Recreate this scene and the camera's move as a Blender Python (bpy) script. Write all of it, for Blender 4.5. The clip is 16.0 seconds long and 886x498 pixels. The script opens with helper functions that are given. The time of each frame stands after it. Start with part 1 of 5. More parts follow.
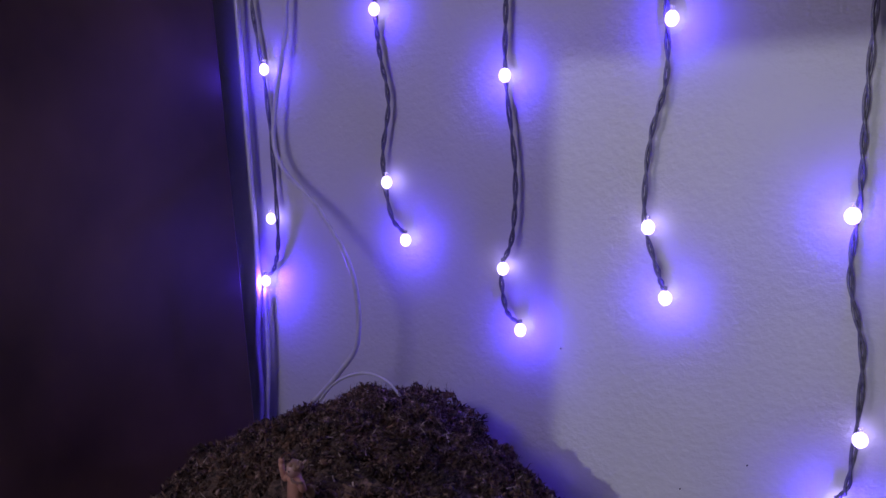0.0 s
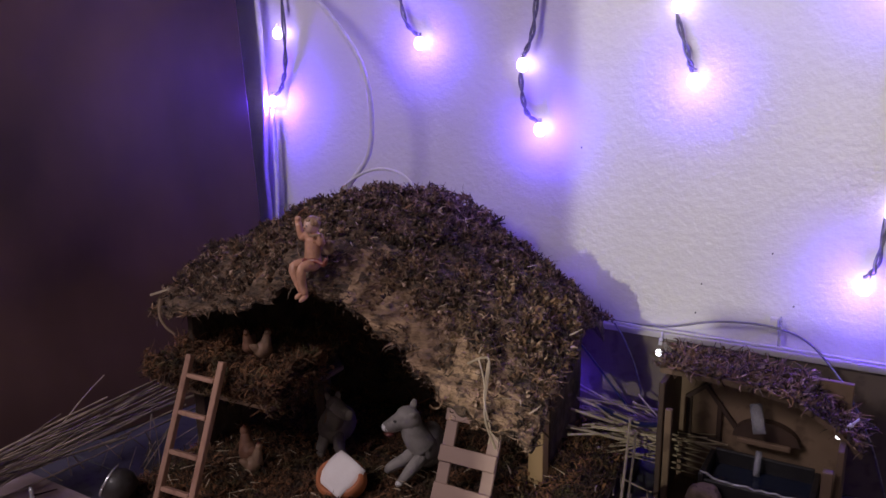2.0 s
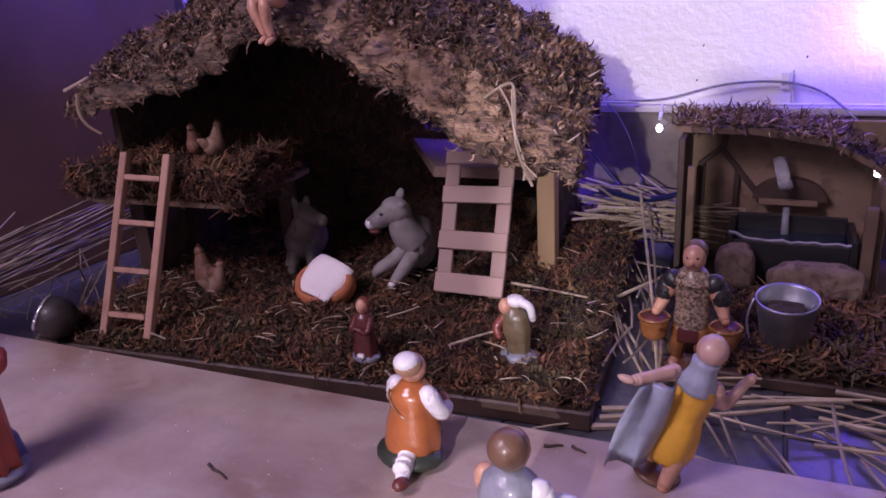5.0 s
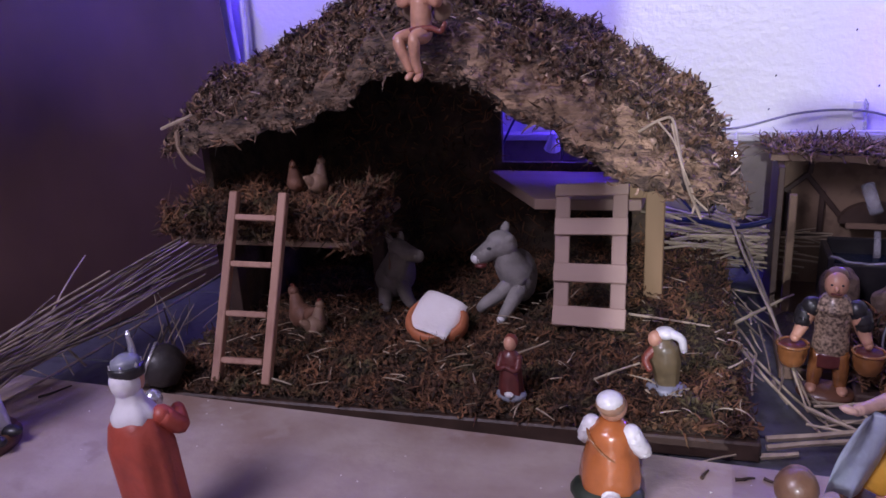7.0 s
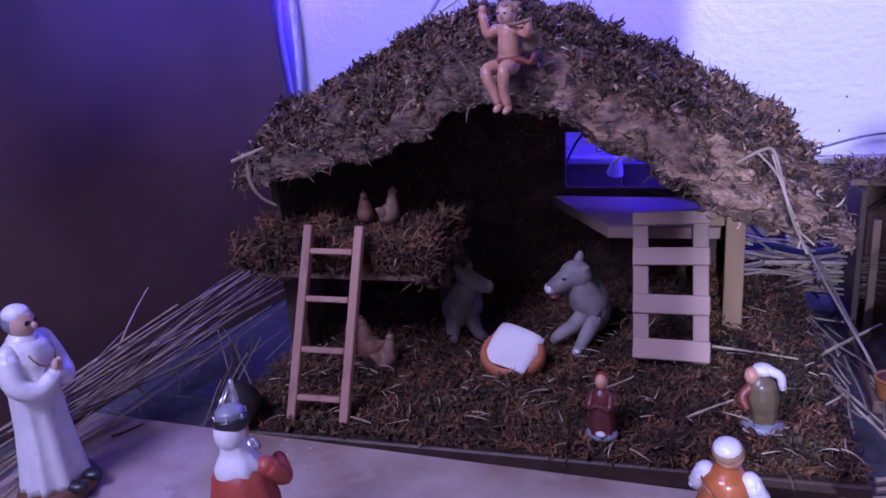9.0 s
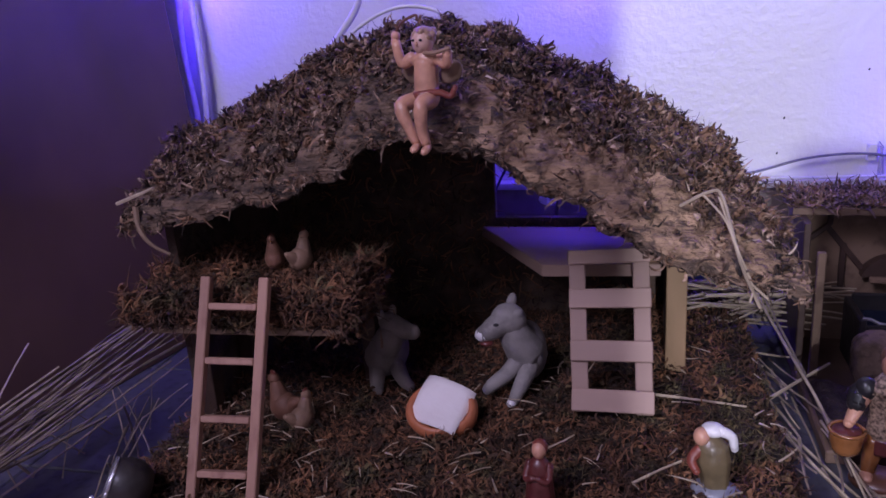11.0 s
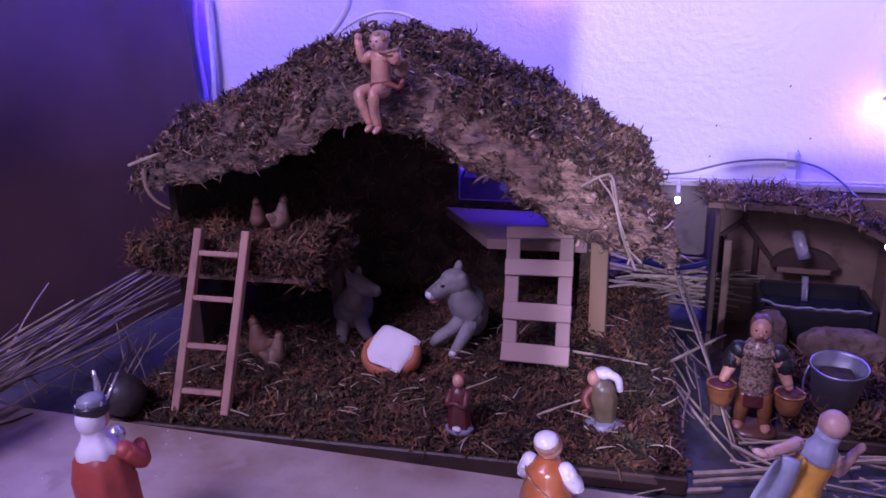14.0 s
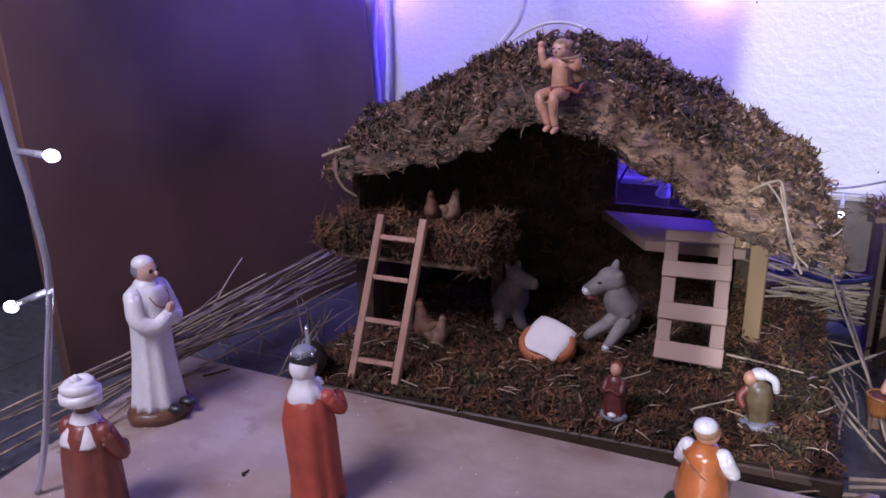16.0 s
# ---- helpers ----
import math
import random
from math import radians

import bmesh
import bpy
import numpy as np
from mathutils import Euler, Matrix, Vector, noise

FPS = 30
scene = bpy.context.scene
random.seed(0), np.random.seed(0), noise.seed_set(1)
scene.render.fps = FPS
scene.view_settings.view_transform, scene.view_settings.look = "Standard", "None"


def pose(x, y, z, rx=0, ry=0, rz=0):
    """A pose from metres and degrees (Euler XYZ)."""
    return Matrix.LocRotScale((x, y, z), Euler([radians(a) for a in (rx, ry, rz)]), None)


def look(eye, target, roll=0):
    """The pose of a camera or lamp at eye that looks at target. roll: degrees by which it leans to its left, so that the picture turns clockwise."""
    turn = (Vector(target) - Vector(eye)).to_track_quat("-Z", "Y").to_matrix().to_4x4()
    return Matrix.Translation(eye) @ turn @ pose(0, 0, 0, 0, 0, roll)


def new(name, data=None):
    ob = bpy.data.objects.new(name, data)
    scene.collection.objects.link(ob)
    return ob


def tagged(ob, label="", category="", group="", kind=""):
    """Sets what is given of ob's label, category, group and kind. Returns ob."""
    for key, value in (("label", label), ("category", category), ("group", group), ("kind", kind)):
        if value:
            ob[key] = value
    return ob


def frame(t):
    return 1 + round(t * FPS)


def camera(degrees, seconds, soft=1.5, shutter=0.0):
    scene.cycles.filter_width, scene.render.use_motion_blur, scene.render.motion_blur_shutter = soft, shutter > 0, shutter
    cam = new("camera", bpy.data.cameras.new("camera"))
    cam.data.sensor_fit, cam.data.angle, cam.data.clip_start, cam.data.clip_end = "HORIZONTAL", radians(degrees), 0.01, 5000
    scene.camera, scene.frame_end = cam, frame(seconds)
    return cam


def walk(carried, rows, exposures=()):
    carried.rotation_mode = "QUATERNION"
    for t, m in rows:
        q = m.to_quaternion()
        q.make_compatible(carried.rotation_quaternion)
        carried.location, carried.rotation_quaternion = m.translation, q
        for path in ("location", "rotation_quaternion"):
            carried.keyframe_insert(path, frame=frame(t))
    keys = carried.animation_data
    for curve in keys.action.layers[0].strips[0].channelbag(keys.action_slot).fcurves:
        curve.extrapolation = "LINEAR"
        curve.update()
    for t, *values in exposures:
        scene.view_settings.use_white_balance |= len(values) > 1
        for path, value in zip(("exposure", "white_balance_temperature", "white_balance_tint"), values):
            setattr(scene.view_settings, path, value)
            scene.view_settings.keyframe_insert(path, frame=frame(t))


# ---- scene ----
cam = camera(59.6, 16.0, soft=1.6)
ROWS = [
    (0.0, 0.0542, 0.0078, 0.6285, 82.12, 0.88, 30.86),
    (0.5, 0.0398, 0.0051, 0.5675, 79.85, 1.62, 30.77),
    (1.0, 0.0396, 0.0060, 0.5230, 78.64, 1.72, 30.77),
    (1.5, 0.0369, 0.0032, 0.4965, 77.60, 0.79, 30.83),
    (2.0, 0.0307, -0.0028, 0.4593, 76.83, 0.64, 30.77),
    (2.5, 0.0269, -0.0024, 0.4223, 75.68, 1.36, 30.44),
    (3.0, 0.0091, 0.0013, 0.3841, 73.28, 2.75, 29.62),
    (3.5, 0.0044, 0.0057, 0.3593, 71.07, 2.96, 28.81),
    (3.7, 0.0061, 0.0074, 0.3482, 70.38, 2.75, 28.62),
    (5.8, -0.1566, 0.0321, 0.2846, 70.26, 2.89, 19.57),
    (6.0, -0.1694, 0.0171, 0.2923, 70.23, 2.61, 19.30),
    (6.5, -0.2090, -0.0080, 0.3047, 71.11, 3.11, 18.79),
    (7.0, -0.2334, -0.0202, 0.3084, 71.83, 3.23, 18.33),
    (7.5, -0.2541, -0.0273, 0.3083, 72.00, 3.58, 19.33),
    (8.0, -0.2672, -0.0330, 0.3122, 72.27, 3.57, 19.75),
    (8.2, -0.2713, -0.0345, 0.3145, 72.46, 3.77, 20.10),
    (10.3, -0.3139, 0.0275, 0.3329, 72.87, 3.69, 16.13),
    (10.5, -0.3119, 0.0330, 0.3307, 72.79, 3.45, 15.76),
    (11.0, -0.3009, 0.0566, 0.3376, 72.57, 3.89, 14.18),
    (11.5, -0.2786, 0.0566, 0.3273, 72.34, 2.99, 13.85),
    (12.0, -0.2554, 0.0536, 0.3218, 72.06, 2.89, 13.66),
    (12.5, -0.2376, 0.0239, 0.3452, 71.96, 2.39, 13.95),
    (13.0, -0.2283, -0.0006, 0.3405, 72.28, 1.89, 14.55),
    (13.5, -0.2193, -0.0181, 0.3425, 72.74, 1.70, 15.14),
    (14.0, -0.2163, -0.0438, 0.3409, 72.79, 1.25, 16.13),
    (14.5, -0.2087, -0.0616, 0.3361, 72.96, 1.11, 17.56),
    (15.0, -0.2164, -0.0848, 0.3430, 73.29, 1.21, 20.92),
    (15.5, -0.2273, -0.0979, 0.3429, 73.55, 1.02, 23.59),
    (16.0, -0.2313, -0.1075, 0.3398, 73.74, 0.61, 26.07),
]
EXPOSURES = [
    (0.0, -1.72, 5400, 26), (0.5, -1.50, 5900, 22), (1.0, -1.25, 5800, 26), (1.5, -0.90, 5900, 28), (2.0, -0.58, 6600, 10), (2.5, -0.25, 5200, 48), (3.0, 0.16, 5400, 62), (3.7, 0.30, 6100, 58),
    (5.8, 0.00, 5600, 34), (6.5, 0.10, 5150, 72), (7.0, 0.02, 5500, 22), (8.0, 0.02, 4600, 50), (10.5, -0.05, 4950, 36), (11.0, -0.20, 5350, 28), (11.5, -0.30, 5900, 8), (12.5, -0.06, 4450, 54), (13.5, -0.08, 5250, 52), (14.5, 0.02, 4750, 100), (15.0, 0.04, 4550, 116), (15.3, 0.22, 5200, 24), (15.5, 0.22, 4900, 26), (16.0, 0.24, 5500, 16),
]
walk(cam, [(t, pose(x, y, z, rx, ry, rz)) for t, x, y, z, rx, ry, rz in ROWS], EXPOSURES)

# ---- world and large lights ----
world = bpy.data.worlds.new("world")
scene.world = world
world.use_nodes = True
world.node_tree.nodes["Background"].inputs[0].default_value = (0.02, 0.02, 0.03, 1)
world.node_tree.nodes["Background"].inputs[1].default_value = 0.3

WALL_Y = 0.925
LEDGE_Z = 0.141
TILE_Z = -0.02


def lamp(name, kind, where, target, power, colour, size):
    data = bpy.data.lights.new(name, kind)
    data.energy, data.color = power, colour
    if kind == "AREA":
        data.shape, data.size = "DISK", size
    else:
        data.shadow_soft_size = size
    ob = new(name, data)
    ob.matrix_world = look(where, target)
    return ob


# the unseen bulb behind the camera, whose light the added masking walls trim
BULB = (-0.15, -1.55, 0.66)
lamp("bulb_light", "POINT", BULB, (0, 0, 0), 114.0, (1.0, 0.96, 0.88), 0.008)
# unseen soft lamp added for the general light of the room itself
lamp("room_fill_light", "AREA", (-0.82, -0.45, 1.12), (-0.45, 0.55, 0.0), 13.6, (1.0, 0.86, 0.94), 0.50)


# ---- materials ----
def material(name, c1, c2, scale=40.0, rough=0.6, bump=0.2, bump_scale=None, metal=0.0, detail=6.0, c3=None, fine=None,
             island=0.0, stretch=(1, 1, 1), bump_dist=0.002, objrand=0.0, coat=0.0, spec=0.5):
    """A mottled surface: two colours by coarse noise, a third by fine noise, relief by noise."""
    m = bpy.data.materials.new(name)
    m.use_nodes = True
    nt = m.node_tree
    N, L = nt.nodes, nt.links
    p = N["Principled BSDF"]
    p.inputs["Roughness"].default_value = rough
    p.inputs["Metallic"].default_value = metal
    p.inputs["Coat Weight"].default_value = coat
    p.inputs["Coat Roughness"].default_value = 0.15
    p.inputs["Specular IOR Level"].default_value = spec
    tc = N.new("ShaderNodeTexCoord")
    mp = N.new("ShaderNodeMapping")
    mp.inputs["Scale"].default_value = stretch
    L.new(tc.outputs["Object"], mp.inputs["Vector"])
    n1 = N.new("ShaderNodeTexNoise")
    n1.inputs["Scale"].default_value, n1.inputs["Detail"].default_value = scale, detail
    L.new(mp.outputs[0], n1.inputs["Vector"])
    r1 = N.new("ShaderNodeValToRGB")
    r1.color_ramp.elements[0].position, r1.color_ramp.elements[1].position = 0.32, 0.68
    r1.color_ramp.elements[0].color, r1.color_ramp.elements[1].color = (*c1, 1), (*c2, 1)
    L.new(n1.outputs["Fac"], r1.inputs["Fac"])
    out = r1.outputs["Color"]
    if c3:
        n2 = N.new("ShaderNodeTexNoise")
        n2.inputs["Scale"].default_value, n2.inputs["Detail"].default_value = fine or scale * 6, 4.0
        L.new(mp.outputs[0], n2.inputs["Vector"])
        r2 = N.new("ShaderNodeValToRGB")
        r2.color_ramp.elements[0].position, r2.color_ramp.elements[1].position = 0.52, 0.66
        r2.color_ramp.elements[0].color, r2.color_ramp.elements[1].color = (0, 0, 0, 1), (1, 1, 1, 1)
        L.new(n2.outputs["Fac"], r2.inputs["Fac"])
        mx = N.new("ShaderNodeMixRGB")
        mx.inputs["Color2"].default_value = (*c3, 1)
        L.new(r2.outputs["Color"], mx.inputs["Fac"])
        L.new(out, mx.inputs["Color1"])
        out = mx.outputs["Color"]
    if island or objrand:
        src = N.new("ShaderNodeNewGeometry").outputs["Random Per Island"] if island else N.new("ShaderNodeObjectInfo").outputs["Random"]
        amount = island or objrand
        rr = N.new("ShaderNodeMapRange")
        rr.inputs["To Min"].default_value, rr.inputs["To Max"].default_value = 1 - amount, 1 + amount
        L.new(src, rr.inputs["Value"])
        hs = N.new("ShaderNodeHueSaturation")
        L.new(rr.outputs[0], hs.inputs["Value"])
        L.new(out, hs.inputs["Color"])
        out = hs.outputs["Color"]
    L.new(out, p.inputs["Base Color"])
    if bump:
        n3 = N.new("ShaderNodeTexNoise")
        n3.inputs["Scale"].default_value, n3.inputs["Detail"].default_value = bump_scale or scale * 3, 5.0
        L.new(mp.outputs[0], n3.inputs["Vector"])
        b = N.new("ShaderNodeBump")
        b.inputs["Strength"].default_value, b.inputs["Distance"].default_value = bump, bump_dist
        L.new(n3.outputs["Fac"], b.inputs["Height"])
        L.new(b.outputs["Normal"], p.inputs["Normal"])
    return m


def glow(name, colour, strength):
    m = bpy.data.materials.new(name)
    m.use_nodes = True
    p = m.node_tree.nodes["Principled BSDF"]
    p.inputs["Base Color"].default_value = (0.8, 0.8, 0.85, 1)
    p.inputs["Emission Color"].default_value = (*colour, 1)
    p.inputs["Emission Strength"].default_value = strength
    return m


def clear(name, tint, rough=0.08):
    m = bpy.data.materials.new(name)
    m.use_nodes = True
    p = m.node_tree.nodes["Principled BSDF"]
    p.inputs["Base Color"].default_value = (*tint, 1)
    p.inputs["Roughness"].default_value = rough
    p.inputs["Transmission Weight"].default_value = 0.75
    p.inputs["IOR"].default_value = 1.45
    return m


PLASTER = material("white_wall_paint", (0.68, 0.68, 0.65), (0.73, 0.73, 0.70), 7.0, 0.38, 0.6, 140.0, bump_dist=0.0022)
ROOM = material("room_paint", (0.36, 0.33, 0.31), (0.42, 0.39, 0.37), 3.0, 0.8, 0.1)
SKIRT = material("beige_tile", (0.13, 0.105, 0.085), (0.18, 0.145, 0.115), 14.0, 0.38, 0.15, 60.0, c3=(0.11, 0.088, 0.07), fine=55)
LEDGE = material("ledge_stone", (0.42, 0.40, 0.40), (0.52, 0.50, 0.49), 30.0, 0.3, 0.2)
PANEL = material("brown_wood_panel", (0.056, 0.031, 0.025), (0.145, 0.083, 0.065), 5.0, 0.42, 0.12, 26.0, stretch=(1, 1, 0.7), detail=4.0, spec=0.4)
# near-black colour that stands in for missing light beyond the panel
UNLIT = material("unlit_black", (0.008, 0.008, 0.010), (0.02, 0.02, 0.022), 12.0, 0.9, 0.3)
SLAB = material("grey_floor_tile", (0.055, 0.055, 0.065), (0.085, 0.083, 0.095), 18.0, 0.33, 0.1, 70.0, c3=(0.042, 0.041, 0.047), fine=110, objrand=0.06)
GROUT = material("grout", (0.05, 0.05, 0.05), (0.08, 0.08, 0.08), 60.0, 0.9, 0.2)
BOARD = material("pale_board", (0.27, 0.185, 0.145), (0.50, 0.42, 0.385), 11.0, 0.44, 0.35, 190.0, c3=(0.38, 0.30, 0.265), fine=45, stretch=(0.9, 1.1, 1), bump_dist=0.0010, detail=10.0)
BOARD_EDGE = material("pale_board_edge", (0.40, 0.29, 0.20), (0.50, 0.38, 0.27), 30.0, 0.7, 0.3, stretch=(0.2, 1, 4))
BARK = material("cork_bark", (0.040, 0.027, 0.019), (0.27, 0.18, 0.115), 55.0, 0.85, 1.0, 150.0, c3=(0.028, 0.02, 0.015), fine=95, stretch=(0.6, 1, 2.2), bump_dist=0.010, detail=9.0)
# bare tan bark, made paler still for the light on the right eaves
BARK_PALE = material("bare_lit_bark", (0.15, 0.092, 0.052), (0.45, 0.30, 0.178), 60.0, 0.85, 1.0, 150.0, c3=(0.10, 0.066, 0.045), fine=110, stretch=(0.6, 1, 2.0), bump_dist=0.008, detail=9.0)
# the stable's inner shade is put into this darker copy of the bark
BARK_IN = material("shaded_bark_inside", (0.036, 0.025, 0.018), (0.110, 0.074, 0.050), 40.0, 0.95, 1.0, 80.0, bump_dist=0.006)
MOSS = material("dry_moss", (0.022, 0.012, 0.007), (0.175, 0.098, 0.052), 38.0, 0.75, 0.0, c3=(0.30, 0.215, 0.15), fine=120, island=0.85)
MOSS_GROUND = material("ground_moss", (0.034, 0.016, 0.008), (0.190, 0.088, 0.038), 30.0, 0.8, 0.0, c3=(0.075, 0.060, 0.024), fine=36, island=0.8)
MOSS_BED = material("moss_bed", (0.020, 0.013, 0.008), (0.060, 0.038, 0.022), 70.0, 0.95, 1.0, 160.0, bump_dist=0.006)
PINE = material("raw_pine", (0.31, 0.175, 0.12), (0.40, 0.24, 0.165), 22.0, 0.6, 0.25, 120.0, stretch=(1, 1, 0.15), c3=(0.27, 0.145, 0.10), fine=90, objrand=0.12, bump_dist=0.0006)
PINE_PALE = material("pale_plywood", (0.31, 0.205, 0.16), (0.40, 0.275, 0.215), 18.0, 0.6, 0.25, 120.0, stretch=(0.15, 1, 1), objrand=0.10, bump_dist=0.0006)
# the yellow light on the post is put into this wood colour
POSTWOOD = material("yellow_lit_post_wood", (0.26, 0.165, 0.08), (0.36, 0.24, 0.12), 24.0, 0.6, 0.25, 110.0, stretch=(1, 1, 0.15))
OLDWOOD = material("old_brown_wood", (0.10, 0.065, 0.042), (0.18, 0.115, 0.075), 24.0, 0.7, 0.4, 90.0, stretch=(0.2, 1, 1), bump_dist=0.001)
CARD = material("tan_card", (0.17, 0.112, 0.07), (0.23, 0.155, 0.098), 20.0, 0.75, 0.25, 110.0, c3=(0.135, 0.088, 0.055), fine=60)
DARKWOOD = material("dark_brown_trim", (0.035, 0.02, 0.014), (0.07, 0.04, 0.028), 40.0, 0.55, 0.3)
STRAW = material("dry_straw", (0.26, 0.205, 0.14), (0.44, 0.36, 0.25), 60.0, 0.5, 0.2, 300.0, objrand=0.35, bump_dist=0.0004)
STRAW_OLD = material("weathered_straw", (0.12, 0.093, 0.064), (0.36, 0.285, 0.195), 60.0, 0.55, 0.2, 300.0, objrand=0.45, bump_dist=0.0004)
STONE = material("brown_cork_stone", (0.12, 0.08, 0.058), (0.23, 0.16, 0.12), 45.0, 0.85, 0.9, 120.0, c3=(0.09, 0.06, 0.045), fine=120, bump_dist=0.003)
WATER = material("dark_water", (0.006, 0.010, 0.03), (0.012, 0.02, 0.05), 10.0, 0.04, 0.1, 60.0)
STEEL = material("zinc_steel", (0.30, 0.31, 0.34), (0.48, 0.49, 0.52), 50.0, 0.42, 0.15, 160.0, metal=0.9)
CABLE = clear("clear_cable_plastic", (0.75, 0.75, 0.82), 0.2)
WIRE = material("grey_wire", (0.10, 0.095, 0.13), (0.22, 0.21, 0.27), 160.0, 0.18, 0.3, 240.0, coat=0.5)
WIRE_PALE = material("pale_wire", (0.64, 0.63, 0.67), (0.76, 0.75, 0.79), 80.0, 0.3, 0.1)
CABLE_BLUE = material("dark_blue_cable", (0.008, 0.01, 0.05), (0.012, 0.014, 0.08), 30.0, 0.35, 0.0)
LED_BLUE = glow("blue_led_glow", (0.62, 0.46, 1.0), 22.0)
LED_WHITE = glow("white_led_glow", (0.95, 0.95, 1.0), 7.0)
GOLDFOIL = material("silver_foil", (0.6, 0.6, 0.64), (0.75, 0.75, 0.78), 60.0, 0.25, 0.3, metal=0.8)


def paint(name, c, dark=0.66, rough=0.42, coat=0.25):
    return material(name, tuple(v * dark for v in c), c, 70.0, rough, 0.6, 150.0, coat=coat, bump_dist=0.0012, c3=tuple(v * 0.84 for v in c), fine=140)


SKIN = paint("flesh_paint", (0.62, 0.33, 0.21))
SKIN_PALE = paint("pale_flesh_paint", (0.66, 0.42, 0.33))
WHITE = paint("white_glaze", (0.78, 0.76, 0.76), 0.82)
RED = paint("red_glaze", (0.40, 0.070, 0.040), 0.66, 0.5, 0.08)
RUST = paint("rust_glaze", (0.22, 0.055, 0.035))
MAROON = paint("maroon_glaze", (0.13, 0.03, 0.025))
ORANGE = paint("orange_glaze", (0.44, 0.135, 0.035), 0.7, 0.25, 0.6)
YELLOW = paint("yellow_paint", (0.80, 0.42, 0.03), 0.75)
SLATE = paint("grey_blue_paint", (0.26, 0.27, 0.32))
CLOAK = paint("pale_grey_blue_paint", (0.40, 0.44, 0.54))
BLUE = paint("dusty_blue_paint", (0.10, 0.13, 0.28))
OCHRE = paint("ochre_glaze", (0.30, 0.12, 0.035), 0.6, 0.25, 0.6)
BROWN = paint("brown_glaze", (0.15, 0.065, 0.035))
HAIR = paint("hair_brown_paint", (0.17, 0.09, 0.05))
HAIR_PALE = paint("light_hair_paint", (0.40, 0.24, 0.14))
BLACK = paint("black_glaze", (0.02, 0.018, 0.02))
POTBLACK = paint("sooty_clay", (0.030, 0.024, 0.022), 0.6, 0.55, 0.1)
GREEN = paint("dark_green_glaze", (0.035, 0.045, 0.03))
OLIVE = paint("olive_glaze", (0.16, 0.12, 0.06))
GREYFUR = paint("grey_animal_paint", (0.30, 0.275, 0.255), 0.55, 0.7, 0.0)
DARKFUR = paint("dark_animal_paint", (0.28, 0.24, 0.21), 0.65, 0.7, 0.0)
NAPKIN = material("white_paper_napkin", (0.76, 0.70, 0.68), (0.82, 0.78, 0.76), 40.0, 0.8, 0.3, 200.0)
TERRACOTTA = paint("terracotta_clay", (0.50, 0.17, 0.07), 0.75, 0.5, 0.1)
HEN = paint("hen_paint", (0.26, 0.125, 0.075), 0.7, 0.6, 0.0)
HEN_PALE = paint("pale_hen_paint", (0.31, 0.19, 0.12), 0.7, 0.6, 0.0)
LEOPARD = material("spotted_fur_paint", (0.06, 0.038, 0.025), (0.44, 0.32, 0.215), 420.0, 0.5, 0.3, 260.0, detail=1.0, coat=0.3)


# ---- mesh helpers ----
def link(name, bm, mat, parent=None, label="", smooth=False):
    me = bpy.data.meshes.new(name)
    bm.normal_update()
    bm.to_mesh(me)
    bm.free()
    for m in (mat if isinstance(mat, (list, tuple)) else [mat]):
        me.materials.append(m)
    if smooth:
        for poly in me.polygons:
            poly.use_smooth = True
    ob = new(name, me)
    ob.parent = parent
    return tagged(ob, label)


def part(name, bm, material_, parent, label="", smooth=False):
    return link(name, bm, material_, parent, label, smooth)


def thing(name, label, category, group="", kind="", at=None):
    ob = new(name)
    ob.empty_display_size = 0.01
    if at is not None:
        ob.matrix_world = at
    return tagged(ob, label, category, group, kind)


def box(x0, x1, y0, y1, z0, z1, bevel=0.0, bm=None, m=None, segments=1):
    made = bmesh.new()
    bmesh.ops.create_cube(made, size=1.0)
    bmesh.ops.transform(made, matrix=Matrix.Translation(((x0 + x1) / 2, (y0 + y1) / 2, (z0 + z1) / 2)) @ Matrix.Diagonal((x1 - x0, y1 - y0, z1 - z0, 1)), verts=made.verts)
    if bevel:
        bmesh.ops.bevel(made, geom=made.edges[:], offset=bevel, segments=segments, affect="EDGES", profile=0.6)
    if m is not None:
        bmesh.ops.transform(made, matrix=m, verts=made.verts)
    if bm is None:
        return made
    tmp = bpy.data.meshes.new("tmp")
    made.to_mesh(tmp)
    made.free()
    bm.from_mesh(tmp)
    bpy.data.meshes.remove(tmp)
    return bm


def beam(p0, p1, w, d, up=(0, -1, 0), bevel=0.0008, bm=None):
    """A square bar from p0 to p1: w across, d along up."""
    p0, p1 = Vector(p0), Vector(p1)
    z = (p1 - p0).normalized()
    x = Vector(up).cross(z).normalized()
    y = z.cross(x)
    m = Matrix((x, y, z)).transposed().to_4x4()
    m.translation = p0
    return box(-w / 2, w / 2, -d / 2, d / 2, 0, (p1 - p0).length, bevel, bm, m)


